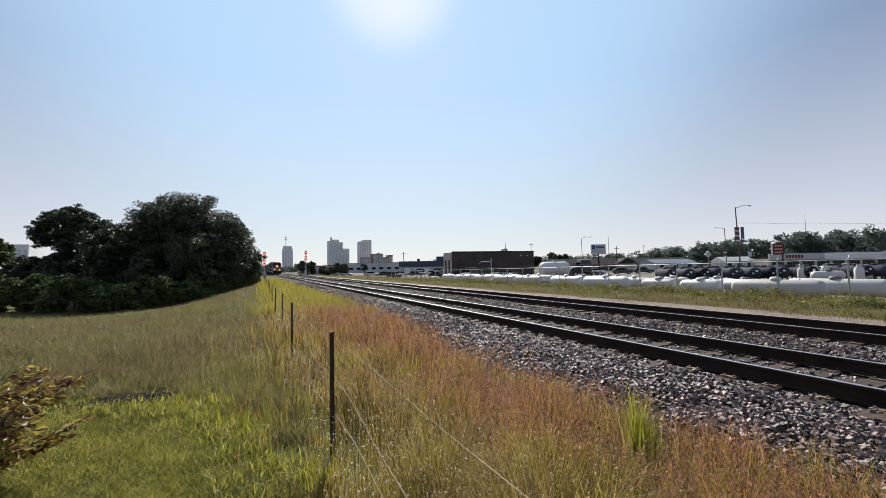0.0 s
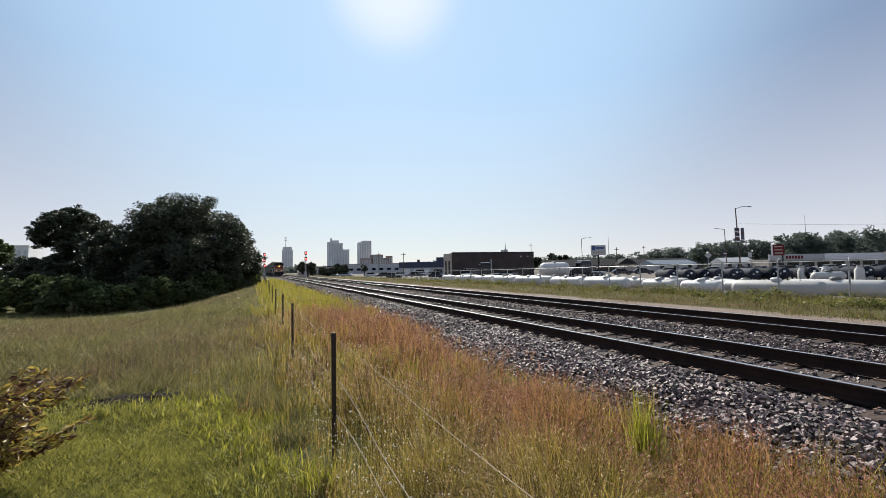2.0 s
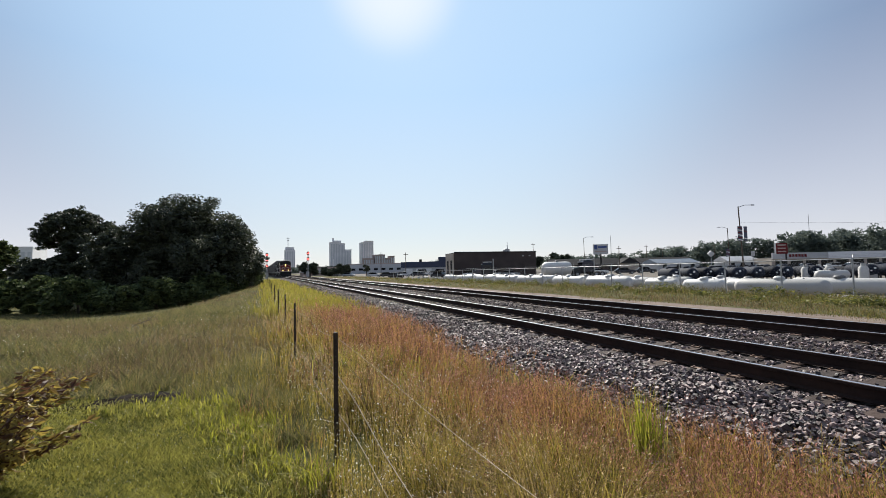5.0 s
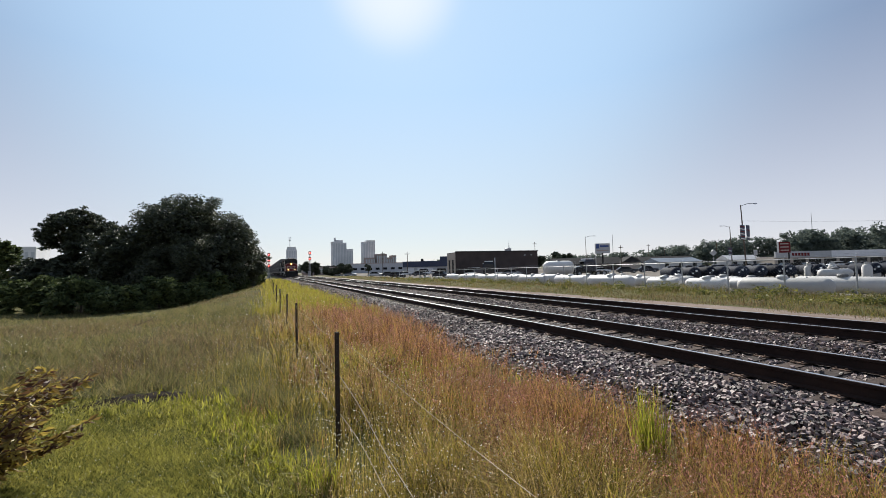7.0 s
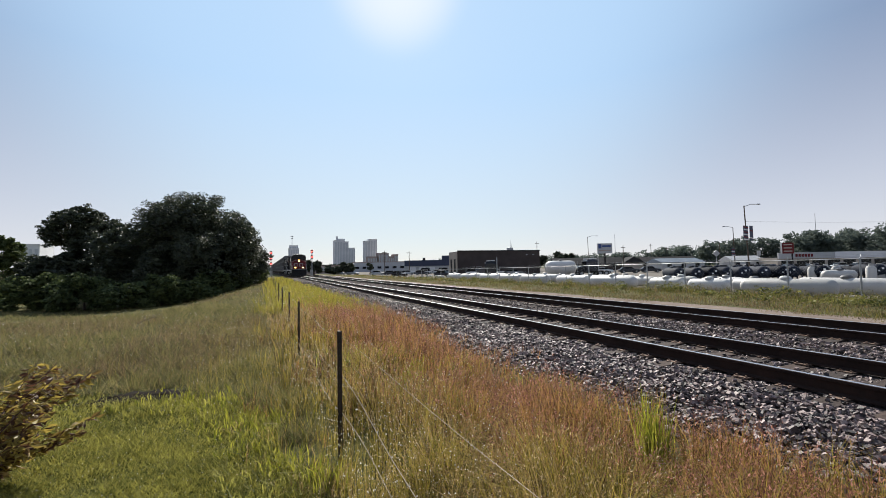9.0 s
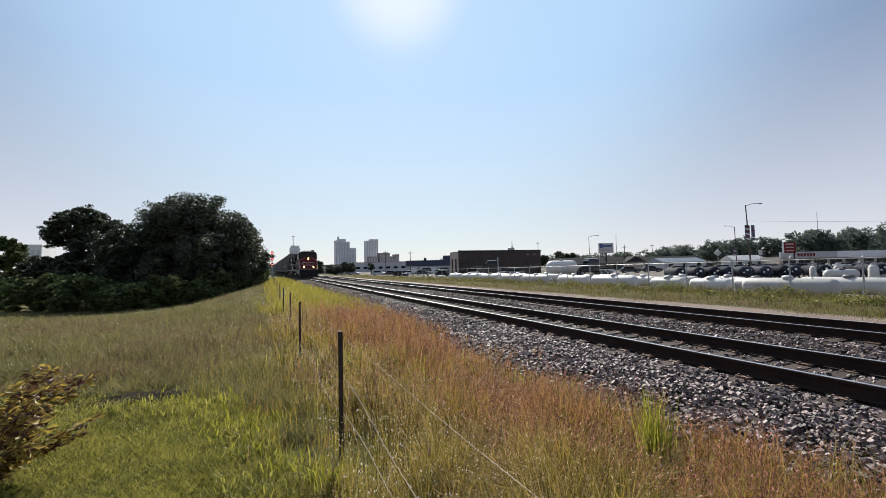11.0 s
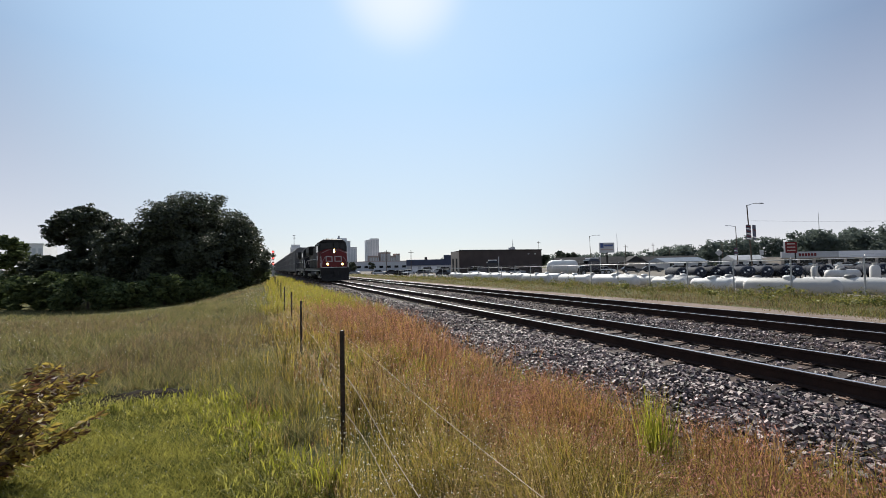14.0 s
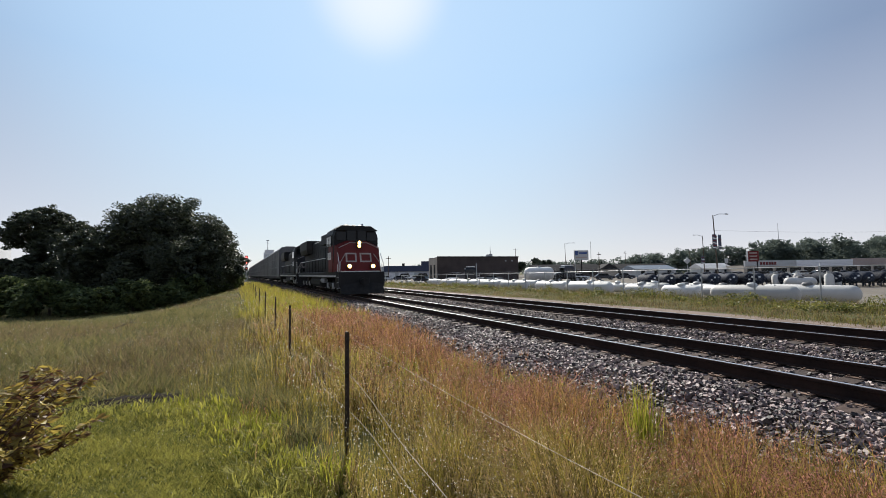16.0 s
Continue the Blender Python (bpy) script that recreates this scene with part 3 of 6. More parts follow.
def build_weeds():
    """Fresh green clumps, pale fluff and lawn glints, the bare earth patch and a fallen branch."""
    rng = np.random.default_rng(15)
    cx, cy, ch, cw = [], [], [], []
    for x0, y0, h0, n, sp in ((-2.55, 4.3, 0.5, 16, 0.12), (-2.75, 4.6, 0.45, 14, 0.12), (-3.3, 5.2, 0.55, 30, 0.3), (-3.7, 6.4, 0.55, 50, 0.4), (-3.0, 3.2, 0.5, 30, 0.1), (-5.72, 3.35, 0.32, 90, 0.10), (-5.95, 3.75, 0.28, 90, 0.12), (-6.25, 4.3, 0.2, 120, 0.16), (-6.45, 5.2, 0.2, 120, 0.2), (-6.1, 4.9, 0.26, 120, 0.2), (-6.7, 6.3, 0.2, 140, 0.3), (-7.3, 6.8, 0.18, 140, 0.3), (-2.5, 2.9, 0.32, 16, 0.08), (-4.6, 6.6, 0.66, 120, 0.3), (-4.1, 5.6, 0.6, 90, 0.25)):
        cx.append(x0 + rng.normal(size=n) * sp)
        cy.append(y0 + rng.normal(size=n) * sp)
        ch.append(h0 * (0.55 + 0.5 * rng.random(n)))
    x, y, h = np.concatenate(cx), np.concatenate(cy), np.concatenate(ch)
    blades("fresh_weeds", "clumps of fresh bright green broad-bladed grass", x, y, np.hypot(x + 6.1, y), h, 0.45, [M_WEED], rng, wide=2.2)
    x, y = -3.44 + rng.normal(size=150) * 0.05, 2.04 + rng.normal(size=150) * 0.06
    blades("tall_weed", "upright clump of tall vivid green grass near the ballast", x, y, np.full(150, 3.6), 0.55 + 0.42 * rng.random(150), 0.1, [M_WEED], rng, wide=2.0)
    # fluff: tiny pale heads over the grass; on the lawn, pale specks imitate dew glints
    x, y, r = spread(rng, 42000, 2.0, 30, -45, 60)
    k = ((x > -5.7) & (x < -3.0 - 0.8 * rng.random(len(x))) & (rng.random(len(x)) < 0.25 + 0.7 * patchy(x, y, 2.0, 1) * (y < 6))) | ((x > -7.2) & (x < -5.4) & (y > 5)) | ((x < -7.2) & (y > 7) & (y < 18) & (rng.random(len(x)) < 0.3))
    # specks on the mown lawn are glints of dew made as pale quads
    lawn = in_lawn(x, y)
    k = (k & ~lawn) | (lawn & (r < 9) & (rng.random(len(x)) < 0.35))
    x, y, r, lawn = x[k], y[k], r[k], lawn[k]
    n = len(x)
    c = np.stack([x, y, gz(x, y) + np.where(lawn, 0.05, 0.16) + np.where(lawn, 0.04, 0.36) * rng.random(n)], 1)
    sz = np.where(x > -5.8, 0.0036 + 0.0004 * r, 0.0015 + 0.0004 * r) * (0.5 + 0.9 * rng.random(n))
    a = rng.normal(size=(n, 3))
    a /= np.linalg.norm(a, axis=1)[:, None]
    b = np.cross(a, rng.normal(size=(n, 3)))
    b /= np.linalg.norm(b, axis=1)[:, None]
    v = np.stack([c - a * sz[:, None], c - b * sz[:, None], c + a * sz[:, None], c + b * sz[:, None]], 1).reshape(-1, 3)
    foot = np.stack([x, y, gz(x, y) - 0.02], 1) + rng.normal(size=(n, 3)) * [0.03, 0.03, 0.0]
    stem = np.stack([foot + [0.0012, 0, 0], foot - [0.0012, 0, 0], c], 1).reshape(-1, 3)
    q = np.arange(n)[:, None] * 4 + np.array([[0, 1, 2, 3]])
    t = len(v) + np.arange(n)[:, None] * 3 + np.array([[0, 1, 2]])
    tagged(new("seed_fluff", raw_mesh("seed_fluff", np.concatenate([v, stem]), q, t, [M_FLUFF_GLINT, M_TALL], np.zeros(n), np.ones(n))), "tiny pale seed heads over the grass, and pale specks as dew glints on the lawn", "grass", kind="stuff")
    # bare earth, the shade of the grass behind it included in its colour
    rings = []
    for k, f in enumerate((1.0, 0.75, 0.4, 0.12)):
        rings.append([(-7.95 + 0.78 * f * math.cos(i * 0.314) * (1 + 0.2 * math.sin(i * 1.9)), 7.2 + 0.36 * f * math.sin(i * 0.314) * (1 + 0.25 * math.cos(i * 2.3)), -0.455 + (0.0, 0.03, 0.05, 0.055)[k] + 0.015 * math.sin(i * 2.7 + k)) for i in range(20)])
    e = new("bare_earth", Shape().loft(rings).mesh("bare_earth", M_EARTH, smooth=True))
    tagged(e, "patch of bare earth at the mown edge, darkened for the grass's shade", "earth", kind="structure")
    b = thing("fallen_branch", "small dead forked branch lying in the meadow", "branch", pose(-9.9, 17.6, float(gz(-9.9, 17.6))) @ Matrix.Diagonal((0.6, 0.6, 0.6, 1)))
    part("stem", Shape().rod((-0.6, 0, 0.1), (0.2, 0, 0.42), 0.03, 6, 0.02).rod((0.2, 0, 0.42), (0.55, 0.1, 0.75), 0.02, 5, 0.008), M_BARK, b)
    for p, q2 in (((-0.2, 0, 0.25), (-0.35, 0.05, 0.72)), ((0.1, 0, 0.38), (0.7, -0.1, 0.4)), ((0.2, 0, 0.42), (0.1, 0.05, 0.8))):
        part("twig", Shape().rod(p, q2, 0.014, 5, 0.006), M_BARK, b)


# ---- trees and shrubs ----
def leaf_cloud(rng, lumps, n, size, flat=0.5, inner=0.55, subs=16):
    """Leaves as small folded quads, gathered in sprays over a set of lumps (x, y, z, rx, ry, rz), with larger ones in the shade inside."""
    lumps = np.array(lumps, dtype=float)
    wgt = (lumps[:, 3] * lumps[:, 4] + lumps[:, 4] * lumps[:, 5] + lumps[:, 3] * lumps[:, 5])
    i = rng.choice(len(lumps), n, p=wgt / wgt.sum())
    sprays = rng.normal(size=(len(lumps), subs, 3)) + [0, 0, 0.15]
    sprays /= np.linalg.norm(sprays, axis=2)[..., None]
    sprays *= 0.62 + 0.38 * rng.random((len(lumps), subs, 1))
    j = rng.integers(0, subs, n)
    d = rng.normal(size=(n, 3))
    d /= np.linalg.norm(d, axis=1)[:, None]
    spot = sprays[i, j] + d * (0.34 * rng.random(n) ** 0.5)[:, None] * [1, 1, 0.7]
    core = rng.random(n) < 0.16
    spot[core] = (d * (inner * rng.random(n) ** 0.4)[:, None])[core]
    c = lumps[i, :3] + spot * lumps[i, 3:]
    a = rng.normal(size=(n, 3)) * [1, 1, 0.6]
    a /= np.linalg.norm(a, axis=1)[:, None]
    b = np.cross(a, rng.normal(size=(n, 3)) * [0.8, 0.8, 1])
    b /= np.linalg.norm(b, axis=1)[:, None]
    s = (size * (0.6 + 0.8 * rng.random(n)) * np.where(core, 2.4, 1.0))[:, None]
    v = np.stack([c - a * s, c - b * s * flat, c + a * s, c + b * s * flat], 1).reshape(-1, 3)
    return v, np.arange(n)[:, None] * 4 + np.array([[0, 1, 2, 3]])


def tree(name, label, base, height, radius, n, size, seed, lumps=16, low=0.15, mat_leaf=None, trunk_r=0.25, category="tree", squash=1.0, gap=1.0):
    rng = np.random.default_rng(seed)
    t = thing(name, label, category, pose(*base))
    s = Shape()
    top = height * 0.6
    s.loft([[(0.3 * math.sin(k * 2 + seed) * k / 3 + trunk_r * (1 - 0.22 * k) * math.cos(i * math.pi / 4) * (1.5 if k == 0 else 1), 0.2 * math.cos(k + seed) * k / 3 + trunk_r * (1 - 0.22 * k) * math.sin(i * math.pi / 4) * (1.5 if k == 0 else 1), top * k / 3 - 0.1) for i in range(8)] for k in range(4)])
    part("trunk", s, M_BARK, t, smooth=True)
    L = []
    mid, half = height * (1 + low) / 2, height * (1 - low) / 2
    for k in range(lumps):
        # lumps over a dome, a few of them inside it
        u = 1 - 1.75 * (k + 0.5) / lumps
        a, q = k * 2.39996 + 0.5 * rng.random(), math.sqrt(max(0.05, 1 - u * u))
        rr = radius * (0.26 + 0.14 * rng.random()) * gap
        f = (0.70 + 0.10 * rng.random()) if k % 5 else 0.35
        L.append((math.cos(a) * q * radius * f, math.sin(a) * q * radius * f * squash, max(rr * 0.6, mid + u * (half - rr * 0.55) * (0.95 if k % 5 else 0.5)), rr, rr, rr * 0.85))
    for k in range(0, lumps, 2):
        l = L[k]
        b = Shape().rod((0, 0, top * (0.3 + 0.3 * rng.random())), (l[0], l[1], l[2]), trunk_r * 0.4, 5, trunk_r * 0.12)
        part("limb", b, M_BARK, t)
    v, q = leaf_cloud(rng, L, n, size, inner=0.72)
    me = raw_mesh("crown", v, q, np.zeros((0, 3), int), [mat_leaf or M_LEAF])
    crown = new("crown", me)
    crown.parent = t
    return t


def build_trees():
    tree("broadleaf_tree", "large dense dark green broadleaf tree at the meadow's edge", (-13.2, 54.0, -1.5), 11.9, 6.9, 104000, 0.105, 1, 46, -0.12, trunk_r=0.35)
    tree("broadleaf_tree", "dark green broadleaf tree in the clump near the track", (-9.6, 58.0, -0.9), 9.2, 4.0, 46000, 0.105, 2, 24, -0.12)
    tree("broadleaf_tree", "dark rounded broadleaf tree behind the shrubs", (-19.8, 58.0, -1.5), 8.8, 4.2, 40000, 0.13, 3, 22, -0.12)
    tree("broadleaf_tree", "airy broadleaf tree with gaps in its crown", (-30.2, 76.0, -1.6), 13.2, 5.2, 26000, 0.145, 4, 32, 0.34, gap=0.78)
    tree("broadleaf_tree", "dark broadleaf tree filling the thicket", (-23.6, 68.0, -1.5), 9.4, 4.0, 30000, 0.15, 5, 18, -0.12)
    tree("broadleaf_tree", "dark broadleaf tree under the airy one", (-28.6, 73.0, -1.5), 7.0, 4.8, 26000, 0.16, 7, 18, -0.12)
    tree("broadleaf_tree", "low dark tree at the thicket's end", (-35.2, 77.0, -1.5), 6.0, 3.8, 16000, 0.16, 8, 16, -0.12)
    tree("small_tree", "hazy green tree beyond the field's edge", (-46.2, 92.0, -1.6), 10.6, 4.0, 8000, 0.2, 6, 12, 0.10, M_LEAF2, 0.14)
    for k, (x, y, h, rad) in enumerate([(-19.5, 42, 3.3, 2.6), (-16.4, 40.5, 2.3, 2.3), (-14.2, 42, 3.0, 2.0), (-12.5, 44.5, 2.2, 2.4), (-10.6, 48, 3.0, 2.2), (-22.2, 44, 3.4, 1.9), (-9.2, 53, 3.4, 2.0), (-8.0, 60, 3.8, 2.0), (-7.2, 66, 4.4, 1.9), (-27.6, 47, 3.0, 1.6), (-24.2, 45.0, 3.1, 1.7), (-31, 57, 2.2, 2.4), (-35, 60, 2.4, 2.6), (-40, 66, 2.6, 3.0), (-45, 70, 2.8, 3.2), (-37, 74, 3.2, 3.4)]):
        tree("sumac_shrub", "spreading sumac shrub with arching fronds at the thicket's edge", (x, y, float(gz(x, y))), h, rad, 4200, 0.13, 20 + k, 14, -0.3, M_LEAF2, 0.07, "shrub")
    tree("broadleaf_tree", "distant round tree beside the signal mast", (8.6, 135, -0.5), 5.2, 3.4, 5000, 0.3, 40, 9, 0.05)
    tree("broadleaf_tree", "distant dark tree before the grey hall", (22.1, 150, -0.9), 5.0, 3.4, 5000, 0.3, 41, 9, 0.05)
    tree("broadleaf_tree", "distant dark tree before the grey hall", (17.0, 150, -0.9), 3.6, 3.6, 5000, 0.3, 42, 9, 0.05)
    tree("broadleaf_tree", "slim young tree before the grey hall", (32.8, 160, -0.9), 5.0, 1.3, 1800, 0.3, 43, 6, 0.15)
    tree("broadleaf_tree", "distant tree behind the brown hall", (95, 118, -0.9), 7.4, 4.4, 5000, 0.35, 44, 10, 0.05)
    tree("broadleaf_tree", "distant tree behind the brown hall", (86, 122, -0.9), 6.4, 4.0, 4000, 0.35, 45, 10, 0.05)
    # wooded hillside far off, its haze carried by the leaf colour
    rng = np.random.default_rng(9)
    L = []
    for k in range(150):
        u = k / 149
        x, y = 150 + 300 * u + rng.normal() * 14, 340 - 330 * u + rng.normal() * 14
        h = 8.5 + 9.5 * sstep(0.25, 0.62, u) + 1.5 * rng.random() + (3.5 * math.sin(u * 40) ** 2 if u > 0.55 else 0)
        rr = 5 + 3 * rng.random()
        L += [(x, y, h - rr * 0.9, rr, rr, rr * 0.9), (x, y, (h - rr) * 0.45, rr * 1.2, rr * 1.2, h * 0.5)]
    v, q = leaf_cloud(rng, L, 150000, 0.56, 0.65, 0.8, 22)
    tagged(new("wooded_hill", raw_mesh("wooded_hill", v, q, np.zeros((0, 3), int), [M_HILL])), "dark green wooded hillside behind the town, haze in its leaf colour", "trees", kind="stuff")
    L = []
    for k in range(90):
        u = k / 89
        x, y = -420 + 760 * u, 620 - 120 * abs(u - 0.4) + rng.normal() * 12
        h = 7 + 4 * rng.random()
        L.append((x, y, h * 0.35, 9, 9, h * 0.65))
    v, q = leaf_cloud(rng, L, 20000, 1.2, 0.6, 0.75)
    tagged(new("far_trees", raw_mesh("far_trees", v, q, np.zeros((0, 3), int), [M_HILL])), "low far line of trees on the horizon, leaf colour paled for haze", "trees", kind="stuff")


def build_near_shrub():
    """The shrub with turning leaves beside the camera."""
    rng = np.random.default_rng(12)
    t = thing("leafy_shrub", "low shrub with yellow-green and reddish turning leaves", "shrub", pose(-8.54, 4.70, -0.44))
    leaves_v, leaves_f = [], []
    for k in range(64):
        a, tilt = rng.random() * 6.28, 0.15 + 1.1 * rng.random()
        L = 0.45 + 0.75 * rng.random()
        p, pts = Vector((0.1 * math.cos(a), 0.1 * math.sin(a), 0)), []
        d = Vector((math.cos(a) * tilt, math.sin(a) * tilt, 1)).normalized()
        for j in range(7):
            pts.append(p.copy())
            d = (d + Vector((math.cos(a) * 0.06, math.sin(a) * 0.06, -0.02)) + Vector(rng.normal(size=3)) * 0.07).normalized()
            p = p + d * L / 6
        s = Shape()
        for j in range(6):
            s.rod(pts[j], pts[j + 1], 0.008 - 0.001 * j, 5, 0.008 - 0.001 * (j + 1))
        part("stem", s, M_TWIG, t)
        for j in range(85):
            f = 0.1 + 0.85 * rng.random()
            i = min(5, int(f * 6))
            c = pts[i].lerp(pts[i + 1], f * 6 - i)
            o = Vector(rng.normal(size=3)).normalized()
            u = Vector((o.x, o.y, 0.35 * o.z - 0.1)).normalized()
            w = u.cross(Vector(rng.normal(size=3))).normalized()
            nrm = u.cross(w)
            ln = 0.06 + 0.05 * rng.random()
            b = c + u * 0.012
            n0 = len(leaves_v)
            leaves_v += [b, b + u * ln * 0.5 + w * ln * 0.21 + nrm * ln * 0.12, b + u * ln * 0.55, b + u * ln * 0.5 - w * ln * 0.21 + nrm * ln * 0.12, b + u * ln * 1.05 - nrm * ln * 0.15]
            leaves_f += [(n0, n0 + 1, n0 + 2), (n0, n0 + 2, n0 + 3), (n0 + 1, n0 + 4, n0 + 2), (n0 + 2, n0 + 4, n0 + 3)]
    me = raw_mesh("leaves", np.array([tuple(v) for v in leaves_v]), np.zeros((0, 4), int), np.array(leaves_f), [M_AUTUMN])
    ob = new("leaves", me)
    ob.parent = t
    tagged(ob, kind="stuff")


# ---- railway ----
RAILS = (0.0, 1.51, 4.4, 5.91)
TIE_STEP = 0.51


def rail_shape(y0, y1):
    prof = [(-0.075, -0.186), (0.075, -0.186), (0.075, -0.172), (0.012, -0.155), (0.010, -0.05), (0.037, -0.038), (0.037, -0.006), (0.028, 0.0), (-0.028, 0.0), (-0.037, -0.006), (-0.037, -0.038), (-0.010, -0.05), (-0.012, -0.155), (-0.075, -0.172)]
    s = Shape()
    s.loft([[(x, y, z) for x, z in prof] for y in (y0, y1)])
    n = len(prof)
    s.mi = [1 if i == 7 else 0 for i in range(n)] + [0, 0]
    return s


def build_track():
    tie_me = None
    for ti, (a, b) in enumerate(((0, 1), (2, 3))):
        cx = (RAILS[a] + RAILS[b]) / 2
        t = thing("railway_track", "railway track with polished rails on dark wooden ties", "railway track", pose(cx, 0, 0), "parallel railway tracks", "structure")
        for sgn in (-1, 1):
            part("rail", rail_shape(-40, 900), (M_RUST, M_RAILTOP), t, "rusty rail with a shiny worn head")
        rails = [c for c in t.children]
        for c, sgn in zip(rails, (-1, 1)):
            c.location.x = sgn * 0.755
        if tie_me is None:
            tie_me = Shape().box(-1.3, 1.3, -0.115, 0.115, -0.38, -0.2, c=0.012).mesh("tie", M_TIE)
            pl = Shape().box(-0.17, 0.17, -0.095, 0.095, -0.2, -0.184)
            for sx in (-0.13, 0.13):
                for sy in (-0.06, 0.06):
                    pl.box(sx - 0.014, sx + 0.014, sy - 0.012, sy + 0.012, -0.184, -0.165)
            plate_me = pl.mesh("tie_plate", M_PLATE)
        rng = np.random.default_rng(30 + ti)
        y = -0.75 + 0.26 * ti
        k = 0
        rest = Shape()
        while y < 260:
            if k < 140:
                o = new("tie", tie_me)
                o.parent, o.location, o.rotation_euler = t, (rng.normal() * 0.02, y, rng.normal() * 0.006), (0, 0, rng.normal() * 0.012)
                for sgn in (-1, 1):
                    p = new("tie_plate", plate_me)
                    p.parent, p.location = t, (sgn * 0.755, y, 0)
            else:
                rest.box(-1.3, 1.3, y - 0.115, y + 0.115, -0.38, -0.2)
            y += TIE_STEP
            k += 1
        o = part("distant_ties", rest, M_TIE, t)
        tagged(o, kind="stuff")


def build_ballast():
    """Crushed stone: the nearest stones one by one, the rest joined."""
    rng = np.random.default_rng(77)
    bv = np.array([(x, y, z) for z in (-0.62, 0.62) for y in (-0.62, 0.62) for x in (-0.62, 0.62)])
    bf = np.array([(0, 2, 3), (0, 3, 1), (4, 5, 7), (4, 7, 6), (0, 1, 5), (0, 5, 4), (2, 6, 7), (2, 7, 3), (0, 4, 6), (0, 6, 2), (1, 3, 7), (1, 7, 5)])
    n = 53000
    # even cover close by, thinning with distance
    y = np.concatenate([rng.random(36000) * 9 + 0.3, -7.0 + 7.3 * rng.random(3000), 9 + 13 * rng.random(10000), 22 + 33 * rng.random(4000) ** 1.3])
    x = -2.35 + 9.9 * rng.random(n)
    near = rng.random(n) < 0.42
    x[near] = -2.35 + 2.2 * rng.random(near.sum())
    keep = ~((np.abs(x - 0) < 0.1) | (np.abs(x - 1.51) < 0.1) | (np.abs(x - 4.4) < 0.1) | (np.abs(x - 5.91) < 0.1))
    ph = (y + 0.75) / TIE_STEP
    ontie = (np.abs(ph - np.round(ph)) * TIE_STEP < 0.13) & (x > -0.58) & (x < 2.08)
    ph2 = (y + 0.49) / TIE_STEP
    ontie |= (np.abs(ph2 - np.round(ph2)) * TIE_STEP < 0.13) & (x > 3.82) & (x < 6.48)
    keep &= ~(ontie & (rng.random(n) < 0.93)) & (rng.random(n) < 0.25 + sstep(-2.4, -1.5, x))
    x, y, ontie = x[keep], y[keep], ontie[keep]
    n = len(x)
    s = (0.016 + 0.017 * rng.random(n)) * (1 + 0.02 * np.clip(y - 6, 0, 40))
    z = gz(x, y) + 0.008 + 0.045 * rng.random(n) ** 1.5 + 0.03 * np.sin(x * 5 + y * 2) * np.sin(y * 3)
    crib = ((x > -0.6) & (x < 2.1)) | ((x > 3.8) & (x < 6.5))
    z[crib] = np.minimum(z[crib], -0.225)
    z[ontie] = -0.19
    jit = (rng.random((n, len(bv), 3)) - 0.5) * 0.5
    sc = np.stack([s * (0.8 + 0.7 * rng.random(n)), s * (0.8 + 0.7 * rng.random(n)), s * (0.7 + 0.45 * rng.random(n))], 1)
    a = rng.random(n) * 6.283
    p = (bv[None] + jit) * sc[:, None]
    tl = (rng.random(n) - 0.5) * 2.2
    p = np.stack([p[..., 0], p[..., 1] * np.cos(tl)[:, None] - p[..., 2] * np.sin(tl)[:, None], p[..., 1] * np.sin(tl)[:, None] + p[..., 2] * np.cos(tl)[:, None]], -1)
    q = np.stack([p[..., 0] * np.cos(a)[:, None] - p[..., 1] * np.sin(a)[:, None], p[..., 0] * np.sin(a)[:, None] + p[..., 1] * np.cos(a)[:, None], p[..., 2]], -1)
    w = q + np.stack([x, y, z], 1)[:, None]
    bed = thing("ballast", "grey crushed stone ballast beside the rails", "ballast", kind="structure")
    near = np.argsort(np.hypot(x + 1.15, y - 2.0) + 0.0)[:300]
    rest = np.setdiff1d(np.arange(n), near)
    v = w[rest].reshape(-1, 3)
    f = (np.arange(len(rest))[:, None, None] * len(bv) + bf[None]).reshape(-1, 3)
    o = new("crushed_stone", raw_mesh("crushed_stone", v, np.zeros((0, 4), int), f, [M_STONE]))
    o.parent = bed
    tagged(o, kind="stuff")
    shapes = []
    for k in range(12):
        me = raw_mesh("stone", q[near[k]] / s[near[k]], np.zeros((0, 4), int), bf, [M_STONE1])
        shapes.append(me)
    for k, i in enumerate(near):
        o = new("stone", shapes[k % 12])
        o.parent, o.location, o.rotation_euler = bed, (x[i], y[i], z[i]), (0, 0, a[i])
        o.scale = (s[i],) * 3


